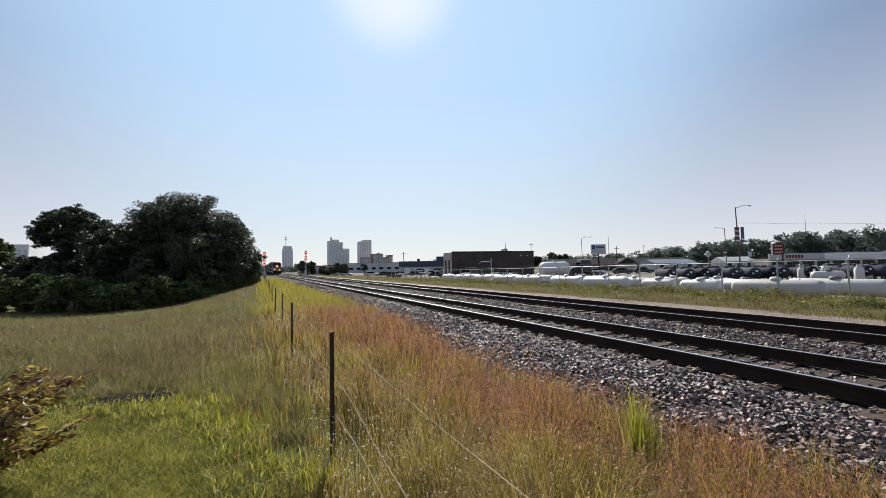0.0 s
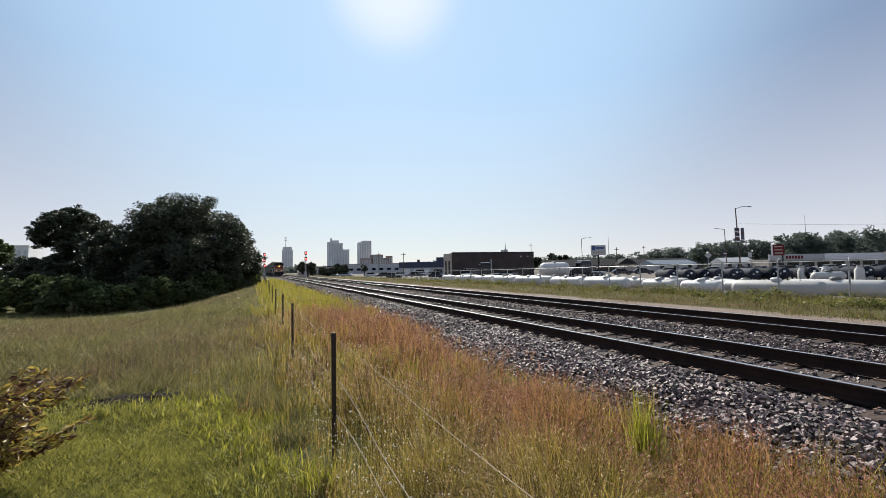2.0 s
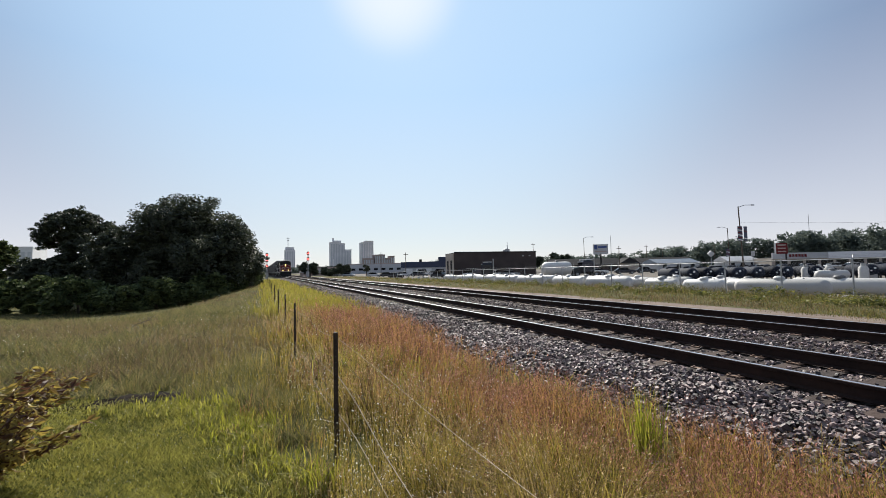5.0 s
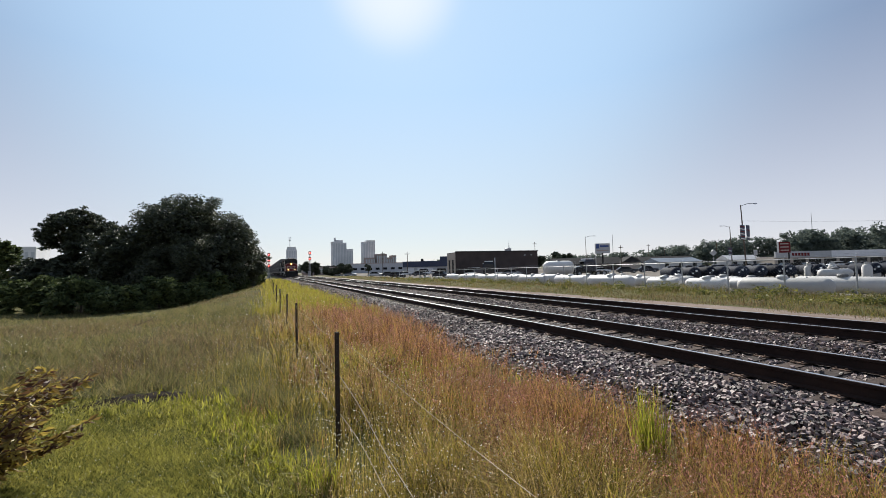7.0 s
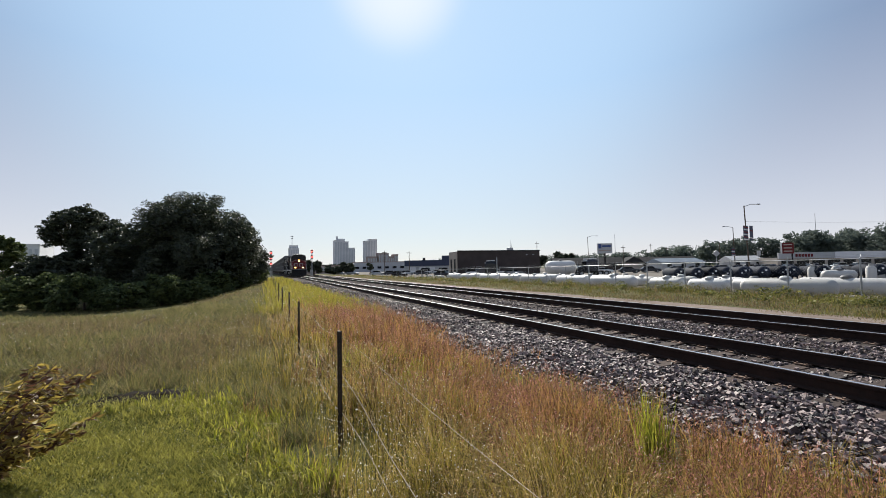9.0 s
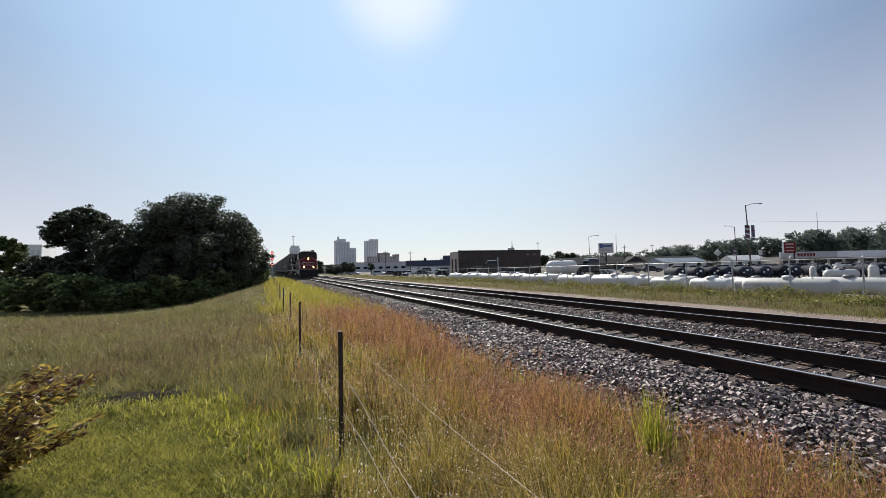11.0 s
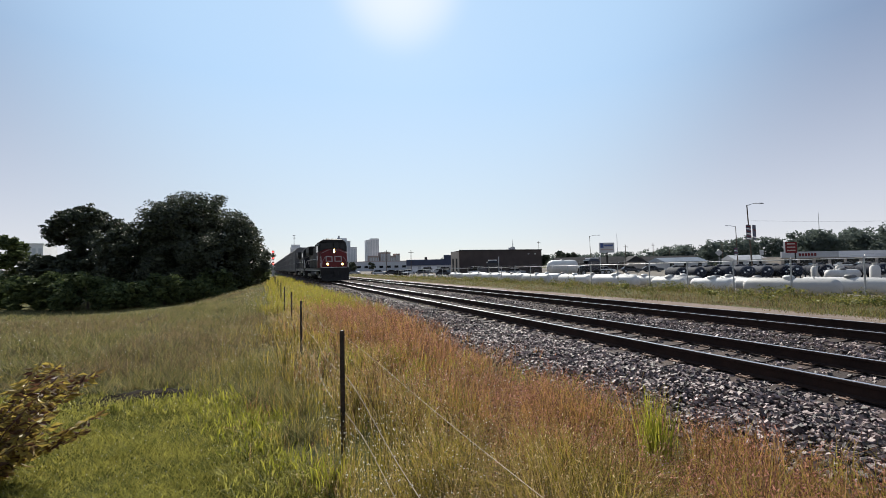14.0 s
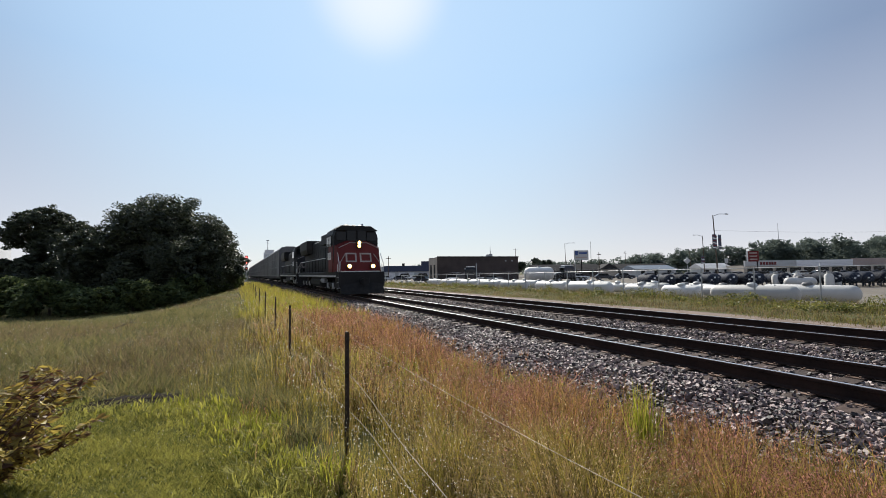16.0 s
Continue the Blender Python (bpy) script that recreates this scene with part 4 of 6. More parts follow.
def build_signals():
    for x, y, n, label in ((6.75, 123.8, 2, "railway signal mast with two red lights"), (-4.2, 128.5, 3, "railway signal mast with three red lights")):
        t = thing("railway_signal", label, "railway signal", pose(x, y, float(gz(x, y))), "track signals")
        part("mast", Shape().rod((0, 0, 0), (0, 0, 7.3), 0.09, 8).box(-0.25, 0.25, -0.25, 0.25, 0, 0.3), M_STEEL, t)
        part("ladder", Shape().rod((-0.2, 0.22, 0), (-0.2, 0.22, 7), 0.025, 4).rod((0.2, 0.22, 0), (0.2, 0.22, 7), 0.025, 4), M_STEEL, t)
        for k in range(n):
            z = 6.9 - 1.65 * k
            h = part("signal_head", Shape().box(-0.34, 0.34, -0.16, 0.1, z - 0.5, z + 0.5, c=0.08), M_DARKSTEEL, t)
            part("red_lamp", Shape().lathe("y", [(-0.30, 0.16), (-0.2, 0.17), (-0.15, 0.17)], 12).move(0, 0, z), M_REDLAMP, h, "glowing red lamp")
            part("visor", Shape().loft([[(0.2 * math.cos(a), yy, z + 0.2 * math.sin(a)) for a in np.linspace(-0.3, math.pi + 0.3, 9)] for yy in (-0.42, -0.15)], caps=False), M_DARKSTEEL, h)
        part("relay_box", Shape().box(-0.4, 0.4, 0.7, 1.3, 0, 1.6, c=0.04), M_STEEL, t)


# ---- fence ----
def build_wire_fence():
    t = thing("wire_fence", "low fence of dark steel posts and slack pale wires", "fence", kind="structure")
    ys = [3.7, 8.4, 12.4, 17.0, 22.5, 29, 36, 44, 53, 63, 74]
    hs = [0.816, 0.765, 0.75, 0.72, 0.72, 0.70, 0.70, 0.70, 0.68, 0.68, 0.68]
    xs = [-5.49, -5.5, -5.46, -5.47, -5.43, -5.4, -5.3, -5.25, -5.2, -5.1, -5.0]
    for k, (x, y, h) in enumerate(zip(xs, ys, hs)):
        s = Shape()
        g = float(gz(x, y))
        s.box(x - 0.021, x + 0.021, y - 0.004, y + 0.003, g - 0.3, h)
        s.box(x - 0.005, x + 0.005, y + 0.003, y + 0.036, g - 0.3, h)
        z = g + 0.1
        while z < h - 0.02:
            s.box(x - 0.008, x + 0.008, y - 0.013, y - 0.004, z, z + 0.018)
            z += 0.055
        part("post", s, M_POST, t)
    s_pts = []
    for k in range(len(ys) - 1):
        for dz, sag in ((-0.05, 0.06), (-0.40, 0.05), (-0.74, 0.04)):
            a, b = Vector((xs[k], ys[k], hs[k] + dz)), Vector((xs[k + 1], ys[k + 1], hs[k + 1] + dz))
            s_pts.append([a.lerp(b, i / 10) - Vector((0.03 * math.sin(i * 0.9 + k) * (0 if i in (0, 10) else 1), 0, sag * 4 * (i / 10) * (1 - i / 10))) for i in range(11)])
    p1 = Vector((-5.47, 3.69, 0.0))
    s_pts.append([p1 + Vector((0.13 * u + 0.012 * math.sin(9 * u), -4.9 * u, 0.76 - 0.03 * u - 0.10 * u * (1 - u))) for u in [i / 12 for i in range(13)]])
    s_pts.append([p1 + Vector((0.30 * u + 0.02 * math.sin(7 * u), -3.4 * u, 0.41 - 0.95 * u + 0.42 * u * u + 0.015 * math.sin(15 * u))) for u in [i / 14 for i in range(15)]])
    s_pts.append([p1 + Vector((0.24 * u + 0.02 * math.sin(8 * u), -3.2 * u, 0.06 - 0.42 * u + 0.12 * u * u + 0.012 * math.sin(13 * u))) for u in [i / 14 for i in range(15)]])
    for k, pts in enumerate(s_pts):
        s = Shape()
        for a, b in zip(pts, pts[1:]):
            s.rod(a, b, 0.003 if k >= len(s_pts) - 2 else 0.0013, 5)
        part("wire", s, M_WIRE, t)


def build_yard_fence():
    t = thing("chain_link_fence", "tall chain-link fence with a galvanised top rail along the yard", "fence", kind="structure")
    ys = [3.7 + 3.07 * k for k in range(28)]
    def top(y):
        return 1.42 - 0.0085 * (y - 9)
    for y in ys:
        g = float(gz(21, y))
        s = Shape().rod((21, y, g - 0.2), (21, y, top(y) + 0.04), 0.042, 8)
        s.rod((21, y, top(y)), (21.16, y, top(y) + 0.22), 0.012, 5)
        part("post", s, M_STEEL, t)
    for a, b in zip(ys, ys[1:]):
        part("top_rail", Shape().rod((21, a, top(a)), (21, b, top(b)), 0.024, 6), M_STEEL, t)
    mesh_s = Shape()
    # diamond wire mesh in both slants over the nearest stretch
    y = ys[0]
    while y < 40:
        h = 1.85
        for sg in (1, -1):
            y2 = y + sg * h
            if ys[0] < y2 < 40:
                a, b = Vector((20.96, y, top(y))), Vector((20.96, y2, top(y2) - h))
                w = Vector((0, 0.0018, 0))
                mesh_s.add([a - w, a + w, b + w, b - w], [(0, 1, 2, 3)])
        y += 0.16
    o = part("wire_mesh", mesh_s, M_STEEL, t)
    tagged(o, kind="stuff")
    for k in range(3):
        s = Shape()
        for a, b in zip(ys, ys[1:]):
            s.rod((21.05 + 0.05 * k, a, top(a) + 0.07 * (k + 1)), (21.05 + 0.05 * k, b, top(b) + 0.07 * (k + 1)), 0.004, 4)
        part("barbed_wire", s, M_STEEL, t)


# ---- gas tanks in the yard ----
def tank(name, label, length, dia, m, body, lid, stickers=False, group="", legs=0.22):
    t = thing(name, label, "storage tank", m, group)
    r, L = dia / 2, length / 2
    prof = [(-L, 0.02), (-L + 0.03 * r, 0.32 * r), (-L + 0.18 * r, 0.68 * r), (-L + 0.45 * r, 0.92 * r), (-L + 0.75 * r, r), (L - 0.75 * r, r), (L - 0.45 * r, 0.92 * r), (L - 0.18 * r, 0.68 * r), (L - 0.03 * r, 0.32 * r), (L, 0.02)]
    part("shell", Shape().lathe("x", prof, 24).move(0, 0, r + legs), body, t, smooth=True)
    part("dome_cover", Shape().lathe("z", [(0, 0.30), (0.13, 0.30), (0.21, 0.22), (0.24, 0.02)], 14).move(0, 0, dia + legs - 0.05), lid, t, "dome cover over the valves", smooth=True)
    for sx in (-0.6, 0.6):
        for sy in (-0.55, 0.55):
            part("leg", Shape().box(sx * L - 0.05, sx * L + 0.05, sy * r - 0.06, sy * r + 0.06, 0, legs + r * 0.3), body, t)
    for sx in (-0.5, 0.5):
        part("lifting_lug", Shape().box(sx * L - 0.04, sx * L + 0.04, -0.012, 0.012, dia + legs - 0.02, dia + legs + 0.07), body, t)
    if stickers:
        part("sticker", Shape().box(-L - 0.004, -L + 0.16 * r, -0.10, 0.10, r + legs + 0.12, r + legs + 0.30), M_STICKER, t, "white warning sticker")
        part("sticker", Shape().box(-L - 0.002, -L + 0.2 * r, 0.28, 0.40, r + legs - 0.1, r + legs + 0.02), M_STICKER, t, "white warning sticker")
    return t


def build_yard():
    rng = np.random.default_rng(3)
    g = "white tanks along the yard fence"
    big = tank("gas_tank", "long white horizontal gas tank on short legs behind the fence", 5.2, 1.06, pose(24.2, 14.6, float(gz(24.2, 14.6)), 0, 0, 90), M_WHITE, M_LID, group=g)
    for x, y in [(24.2, 28.6), (24.4, 34.2), (24.1, 40.5), (24.3, 46.2), (24.5, 52), (24.2, 58), (24.5, 64), (27.2, 12.8), (27.4, 31.2), (27.6, 43), (27.4, 49.2), (27.8, 55), (27.6, 61.4)]:
        copy_thing(big, pose(x, y, float(gz(x, y)), 0, 0, 90 + rng.normal() * 1.5))
    small = tank("gas_tank", "shorter white horizontal gas tank with a dark dome cover", 3.1, 0.95, pose(24.3, 19.5, float(gz(24.3, 19.5)), 0, 0, 92), M_WHITE, M_LID, group=g)
    for x, y, a in [(24.4, 23.1, 90), (26.2, 20.4, 60), (26.6, 24.6, 95), (27.2, 27.8, 88), (26.4, 17.6, 84), (28.8, 21.0, 80), (29.4, 25.4, 90), (29.6, 32, 90), (29.6, 37, 92), (30.2, 43, 88)]:
        copy_thing(small, pose(x, y, float(gz(x, y)), 0, 0, a))
    g = "rows of dark tanks in the yard"
    dark = tank("dark_gas_tank", "dark blue gas tank with white stickers on its end", 3.4, 1.28, pose(36, 31, -0.84, 0, 0, 62), M_DARKTANK, M_DARKTANK, True, g, 0.4)
    for k in range(1, 19):
        if k in (10, 11, 12):
            continue
        u = k * 1.56
        copy_thing(dark, pose(36 + 0.86 * u + rng.normal() * 0.25, 31 - 0.50 * u + rng.normal() * 0.5, -0.84, 0, 0, 62 + rng.normal() * 9))
    for k in range(15):
        u = 1.2 + k * 1.9
        f = 0.78 + 0.2 * rng.random()
        copy_thing(dark, pose(38.2 + 0.86 * u + rng.normal() * 0.4, 33.6 - 0.50 * u + rng.normal() * 0.5, -0.84, 0, 0, 62 + rng.normal() * 22) @ Matrix.Diagonal((f, f, f, 1)))
    up = thing("upright_gas_cylinder", "white upright gas cylinder with a collar", "gas cylinder", pose(48.2, 22.6, -0.84), "white upright cylinders")
    part("shell", Shape().lathe("z", [(0, 0.3), (0.1, 0.42), (1.1, 0.42), (1.35, 0.3), (1.42, 0.1)], 16).move(0, 0, 0.12), M_WHITE, up, smooth=True)
    part("collar", Shape().lathe("z", [(1.4, 0.2), (1.75, 0.2), (1.76, 0.02)], 12), M_WHITE, up)
    part("foot_ring", Shape().lathe("z", [(0, 0.3), (0.2, 0.3)], 12), M_STEEL, up)
    for x, y in [(49.3, 22.2), (51.8, 20.4), (53.0, 20.2), (47.4, 23.4), (59.6, 15.8)]:
        copy_thing(up, pose(x, y, -0.84))
    for x, y in [(46.8, 21.0)]:
        copy_thing(small, pose(x, y, -0.84, 0, 0, 150))
    huge = tank("large_gas_tank", "large white horizontal storage tank on concrete saddles", 5.4, 2.45, pose(41.5, 56.5, -0.84, 0, 0, -26), M_WHITE, M_LID, legs=0.5)
    # the tank trailer's own ladder
    part("ladder", Shape().rod((2.2, -1.12, 0.2), (2.2, -1.12, 2.8), 0.03, 5).rod((2.6, -1.12, 0.2), (2.6, -1.12, 2.8), 0.03, 5), M_STEEL, huge)


# ---- vehicles of the yard ----
def car(label, m, paint, van=False, group=""):
    t = thing("van" if van else "parked_car", label, "van" if van else "car", m, group)
    h, w = (2.1, 0.95) if van else (1.45, 0.9)
    b = 0.85
    rings = []
    prof = [(-2.2, 0.45, 0.75), (-2.1, 0.3, b), (-1.2, 0.28, b + 0.12), (1.3, 0.28, b + 0.14), (2.1, 0.3, b + 0.05), (2.25, 0.45, 0.8)]
    for x, z0, z1 in prof:
        k = w * (0.92 if abs(x) > 2 else 1)
        rings.append([(x, -k * 0.96, z0), (x, k * 0.96, z0), (x, k, (z0 + z1) / 2), (x, k * 0.93, z1), (x, -k * 0.93, z1), (x, -k, (z0 + z1) / 2)])
    part("body", Shape().loft(rings), paint, t, smooth=True)
    c0 = -1.9 if van else -1.0
    cab = [(c0, 0.9), (c0 + 0.55, h), (1.3, h), (1.95 if not van else 2.1, 0.95)]
    part("windows", Shape().loft([[(x, -w * 0.9 * (0.82 if z > 1.2 else 1), z), (x, w * 0.9 * (0.82 if z > 1.2 else 1), z), (x, w * 0.9 * (0.82 if z > 1.2 else 1), b), (x, -w * 0.9 * (0.82 if z > 1.2 else 1), b)] for x, z in cab]), M_GLASS, t)
    part("roof", Shape().box(c0 + 0.5, 1.35, -w * 0.76, w * 0.76, h - 0.03, h + 0.03), paint, t)
    for x in (-1.35, 1.35):
        for y in (-1, 1):
            wh = part("wheel", Shape().lathe("y", [(-0.1, 0.2), (-0.1, 0.32), (0.1, 0.32), (0.1, 0.2)], 14).move(x, y * (w - 0.08), 0.32), M_TYRE, t)
            part("rim", Shape().lathe("y", [(-0.11, 0.02), (-0.11, 0.19), (0.11, 0.19), (0.11, 0.02)], 10).move(x, y * (w - 0.08), 0.32), M_STEEL, wh)
    return t


def truck(m):
    t = thing("lorry_tractor", "dark blue lorry tractor parked in the gravel yard", "lorry", m)
    part("chassis", Shape().box(-3.4, 2.6, -0.5, 0.5, 0.6, 0.95), M_DARKSTEEL, t)
    part("cab", Shape().loft([[(x, -1.15, 0.9), (x, 1.15, 0.9), (x, 1.15, z * 0.85), (x, 1.0, z), (x, -1.0, z), (x, -1.15, z * 0.85)] for x, z in ((-1.2, 2.9), (-0.6, 3.25), (0.6, 3.2), (1.0, 2.5))]), M_CARDARK, t)
    part("bonnet", Shape().loft([[(x, -0.9, 0.8), (x, 0.9, 0.8), (x, 0.9, z - 0.2), (x, 0.7, z), (x, -0.7, z), (x, -0.9, z - 0.2)] for x, z in ((1.0, 2.0), (2.4, 1.75), (2.7, 1.5))]), M_CARDARK, t)
    part("windscreen", Shape().box(0.85, 1.02, -0.95, 0.95, 2.05, 2.75), M_GLASS, t)
    part("sun_visor", Shape().box(0.7, 1.1, -1.0, 1.0, 2.8, 2.95), M_STEEL, t)
    part("roof_edge", Shape().box(-1.0, 0.7, -1.1, 1.1, 3.2, 3.34), M_STICKER, t, "pale cab roof edge")
    for y in (-1.05, 1.05):
        part("exhaust_stack", Shape().rod((-1.35, y, 0.9), (-1.35, y, 3.9), 0.08, 8), M_STEEL, t)
    for x in (-2.9, -1.7, 2.0):
        for y in (-0.95, 0.95):
            wh = part("wheel", Shape().lathe("y", [(-0.15, 0.3), (-0.15, 0.5), (0.15, 0.5), (0.15, 0.3)], 16).move(x, y, 0.5), M_TYRE, t)
            part("rim", Shape().lathe("y", [(-0.16, 0.02), (-0.16, 0.28), (0.16, 0.28), (0.16, 0.02)], 10).move(x, y, 0.5), M_STEEL, wh)


def build_vehicles():
    rng = np.random.default_rng(8)
    g = "cars parked beyond the yard"
    z = -0.84
    truck(pose(34.6, 69.0, z, 0, 0, 150))
    truck(pose(51.6, 60.2, z, 0, 0, 160))
    base = {}
    spots = [("white", 66, 71, 150), ("dark", 63.5, 73.5, 145), ("grey", 45.5, 77, 152), ("white", 42.8, 79.5, 150), ("dark", 78, 68, 150), ("grey", 82, 64, 155), ("dark", 71, 68, 150), ("dark", 87, 62, 150), ("white", 92, 60, 150), ("dark", 97, 57, 152), ("grey", 101, 55, 150), ("dark", 106, 53, 150), ("dark", 111, 51, 150), ("white", 116, 48, 150), ("grey", 120, 46, 150),
             ("dark", 74, 58, 150), ("dark", 79, 55, 150), ("grey", 84, 52, 150), ("dark", 89, 49, 150), ("dark", 94, 46, 150), ("dark", 30.5, 82, 120), ("grey", 33.5, 116, 160), ("dark", 37, 113, 160), ("white", 41.5, 121, 160), ("grey", 45, 119, 160), ("dark", 29, 118, 160), ("grey", 26, 122, 160), ("dark", 24.6, 96, 110), ("white", 19, 150, 140), ("grey", 23, 146, 140)]
    for c, x, y, a in spots:
        m = pose(x, y, z, 0, 0, a + rng.normal() * 4)
        if c in base:
            copy_thing(base[c], m)
        else:
            base[c] = car({"white": "white parked car", "dark": "dark parked car", "grey": "silver grey parked car"}[c] + " on the gravel lot", m, {"white": M_CARWHITE, "dark": M_CARDARK, "grey": M_CARGREY}[c], group=g)
    v = car("white panel van parked by the brown hall", pose(41.6, 88, z, 0, 0, 165), M_CARWHITE, True, g)
    copy_thing(v, pose(46.8, 135, z, 0, 0, 160))
    copy_thing(v, pose(52, 131, z, 0, 0, 160))
    d = thing("steel_drum", "white steel drum lying among scrap by the fence", "drum", pose(25.5, 72, z))
    part("shell", Shape().lathe("x", [(-0.45, 0.02), (-0.45, 0.3), (0.45, 0.3), (0.45, 0.02)], 14).move(0, 0, 0.3), M_WHITE, d)
    part("rim", Shape().lathe("x", [(-0.47, 0.3), (-0.43, 0.32), (-0.40, 0.3)], 14).move(0, 0, 0.3), M_STEEL, d)
    for x, y, a in [(25.9, 74.2, 20), (26.2, 76.4, 70), (25.4, 79, 40), (26.5, 81, 10), (25.8, 83.5, 80)]:
        copy_thing(d, pose(x, y, z, 0, 0, a))


# ---- buildings ----
def wall_box(t, name, p, q, depth, z0, z1, material):
    """A block whose front runs from p to q and which goes back by depth."""
    p, q = Vector((*p, 0)), Vector((*q, 0))
    d = (q - p).normalized()
    n = Vector((-d.y, d.x, 0))
    ring = [p, q, q + n * depth, p + n * depth]
    return part(name, Shape().loft([[(v.x, v.y, z) for v in ring] for z in (z0, z1)]), material, t), d, n


def panel(t, name, p, d, n, s0, s1, z0, z1, material, out=0.06, label=""):
    """A flat piece on a front, standing out a little."""
    a, b = Vector((*p, 0)) + d * s0, Vector((*p, 0)) + d * s1
    o = -n * out
    ring = [a + o, b + o, b + n * 0.02, a + n * 0.02]
    return part(name, Shape().loft([[(v.x, v.y, z) for v in ring] for z in (z0, z1)]), material, t, label)


def build_buildings():
    # brown hall
    p, q = (39.8, 94.1), (63.4, 91.0)
    t = thing("brown_hall", "large windowless dark brown brick hall with a flat roof", "building")
    w, d, n = wall_box(t, "wall", p, q, 7.5, -1.0, 5.35, M_BROWN)
    panel(t, "parapet", p, d, n, -0.1, 23.9, 5.35, 5.6, M_ROOF, 0.12)
    P = Vector((*p, 0))
    for a0, a1, z0, z1, nm, mm in ((0.3, 7.3, 0.0, 5.2, "side_cladding", M_TAN), (1.6, 2.8, -0.9, 3.4, "tall_door", M_DARKSTEEL), (4.6, 5.8, -0.9, 3.4, "tall_door", M_DARKSTEEL)):
        o = 0.08 if nm == "side_cladding" else 0.16
        ring = [P + n * a0, P + n * a1, P + n * a1 - d * o, P + n * a0 - d * o]
        part(nm, Shape().loft([[(v.x, v.y, z) for v in ring] for z in (z0, z1)]), mm, t)
    part("roof_fan", Shape().box(56.2, 57.6, 95, 96.4, 5.35, 6.4, c=0.1), M_STEEL, t)
    part("roof_antenna", Shape().rod((57.2, 95.6, 6.3), (57.2, 95.6, 8.6), 0.16, 6, 0.02), M_STEEL, t)
    for s0 in (19.6, 21.6):
        panel(t, "wall_lamp", p, d, n, s0, s0 + 0.4, 4.2, 4.5, M_OFFWHITE, 0.2)
    # white hall with navy fascia
    p, q = (48.2, 162.0), (67.5, 153.2)
    t = thing("white_hall", "long white metal hall with a navy blue fascia", "building")
    w, d, n = wall_box(t, "wall", p, q, 20, -1.3, 2.4, M_OFFWHITE)
    panel(t, "fascia", p, d, n, -0.2, 21.4, 2.0, 4.4, M_NAVY, 0.3)
    panel(t, "roof_box", p, d, n, 15.5, 21.4, 4.4, 6.2, M_NAVY, 0.2)
    panel(t, "roof_vent", p, d, n, 7.5, 8.6, 4.4, 5.4, M_DARKSTEEL, 0.2)
    for s0 in (2, 6, 10):
        panel(t, "roller_door", p, d, n, s0, s0 + 2.6, -1.2, 1.6, M_CONCRETE, 0.05)
    # grey works
    p, q = (46.7, 266), (82, 245.5)
    t = thing("grey_works", "long pale grey works building far along the track", "building")
    w, d, n = wall_box(t, "wall", p, q, 40, -1.5, 5.2, M_GREYWALL)
    panel(t, "roof_edge", p, d, n, -0.2, (Vector(q) - Vector(p)).length, 5.2, 5.6, M_CONCRETE2, 0.2)
    for k in range(7):
        panel(t, "window", p, d, n, 2 + 5 * k, 4.6 + 5 * k, 1.2, 2.6, M_GLASS, 0.05)
    # the low plant beside the signal
    t = thing("low_plant", "low industrial shed with a curved pale roof", "building", pose(18, 190, -0.9))
    part("wall", Shape().box(-7, 9, -3, 9, 0, 1.8), M_CONCRETE2, t)
    part("roof", Shape().loft([[(x, y, 1.8 + 1.3 * math.cos(x / 9.4 * 1.3)) for x in np.linspace(-7.4, 9.4, 9)] + [(9.4, y, 1.7), (-7.4, y, 1.7)] for y in (-3.4, 9.2)]), M_OFFWHITE, t)
    t = thing("flat_works", "flat brown works building far along the track", "building", pose(38, 330, -1))
    part("wall", Shape().box(-14, 12, 0, 20, 0, 5.4), M_CONCRETE2, t)
    part("roof_edge", Shape().box(-14.3, 12.3, -0.3, 20.3, 5.4, 6.0), M_ROOF, t)
    part("stack", Shape().rod((10, 4, 5), (10, 4, 12), 0.4, 8), M_CONCRETE, t)
    # towers of the town, their haze painted into concrete and window colours
    def tower(label, blocks, base):
        t = thing("tower_block", label, "tower block", pose(*base), "towers of the town")
        for k, (x0, x1, y0, y1, z1, mm) in enumerate(blocks):
            b = part("block", Shape().box(x0, x1, y0, y1, 0, z1), mm, t)
            nw = max(2, int((x1 - x0) / 4.5))
            for i in range(nw):
                xa = x0 + (x1 - x0) * (i + 0.22) / nw
                xb = x0 + (x1 - x0) * (i + 0.78) / nw
                part("window_strip", Shape().box(xa, xb, y0 - 0.3, y0 + 0.1, 6, z1 - 4), M_TOWERGLASS, b)
            part("roof_edge", Shape().box(x0 - 0.4, x1 + 0.4, y0 - 0.5, y1 + 0.4, z1, z1 + 1.2), mm, b)
        return t
    tower("tall stepped pale grey tower of the town", [(0, 24, 0, 30, 88, M_CONCRETE), (24, 42, 2, 30, 85, M_CONCRETE), (42, 62, 4, 30, 66, M_CONCRETE), (7, 11, 6, 16, 100, M_CONCRETE), (11, 32, 6, 20, 93, M_CONCRETE)], (186, 1229, -2))
    tower("tall pale grey tower with a taller core", [(0, 12, 0, 30, 85, M_CONCRETE), (12, 37, 3, 30, 90, M_CONCRETE)], (269, 1190, -2))
    tower("broad brick and concrete block beside the towers", [(0, 30, 0, 30, 46, M_CONCRETE2), (30, 46, 2, 30, 36, M_CONCRETE2), (46, 58, 0, 30, 42, M_CONCRETE2), (-32, -4, 0, 20, 36, M_CONCRETE2)], (293, 1128, -2))
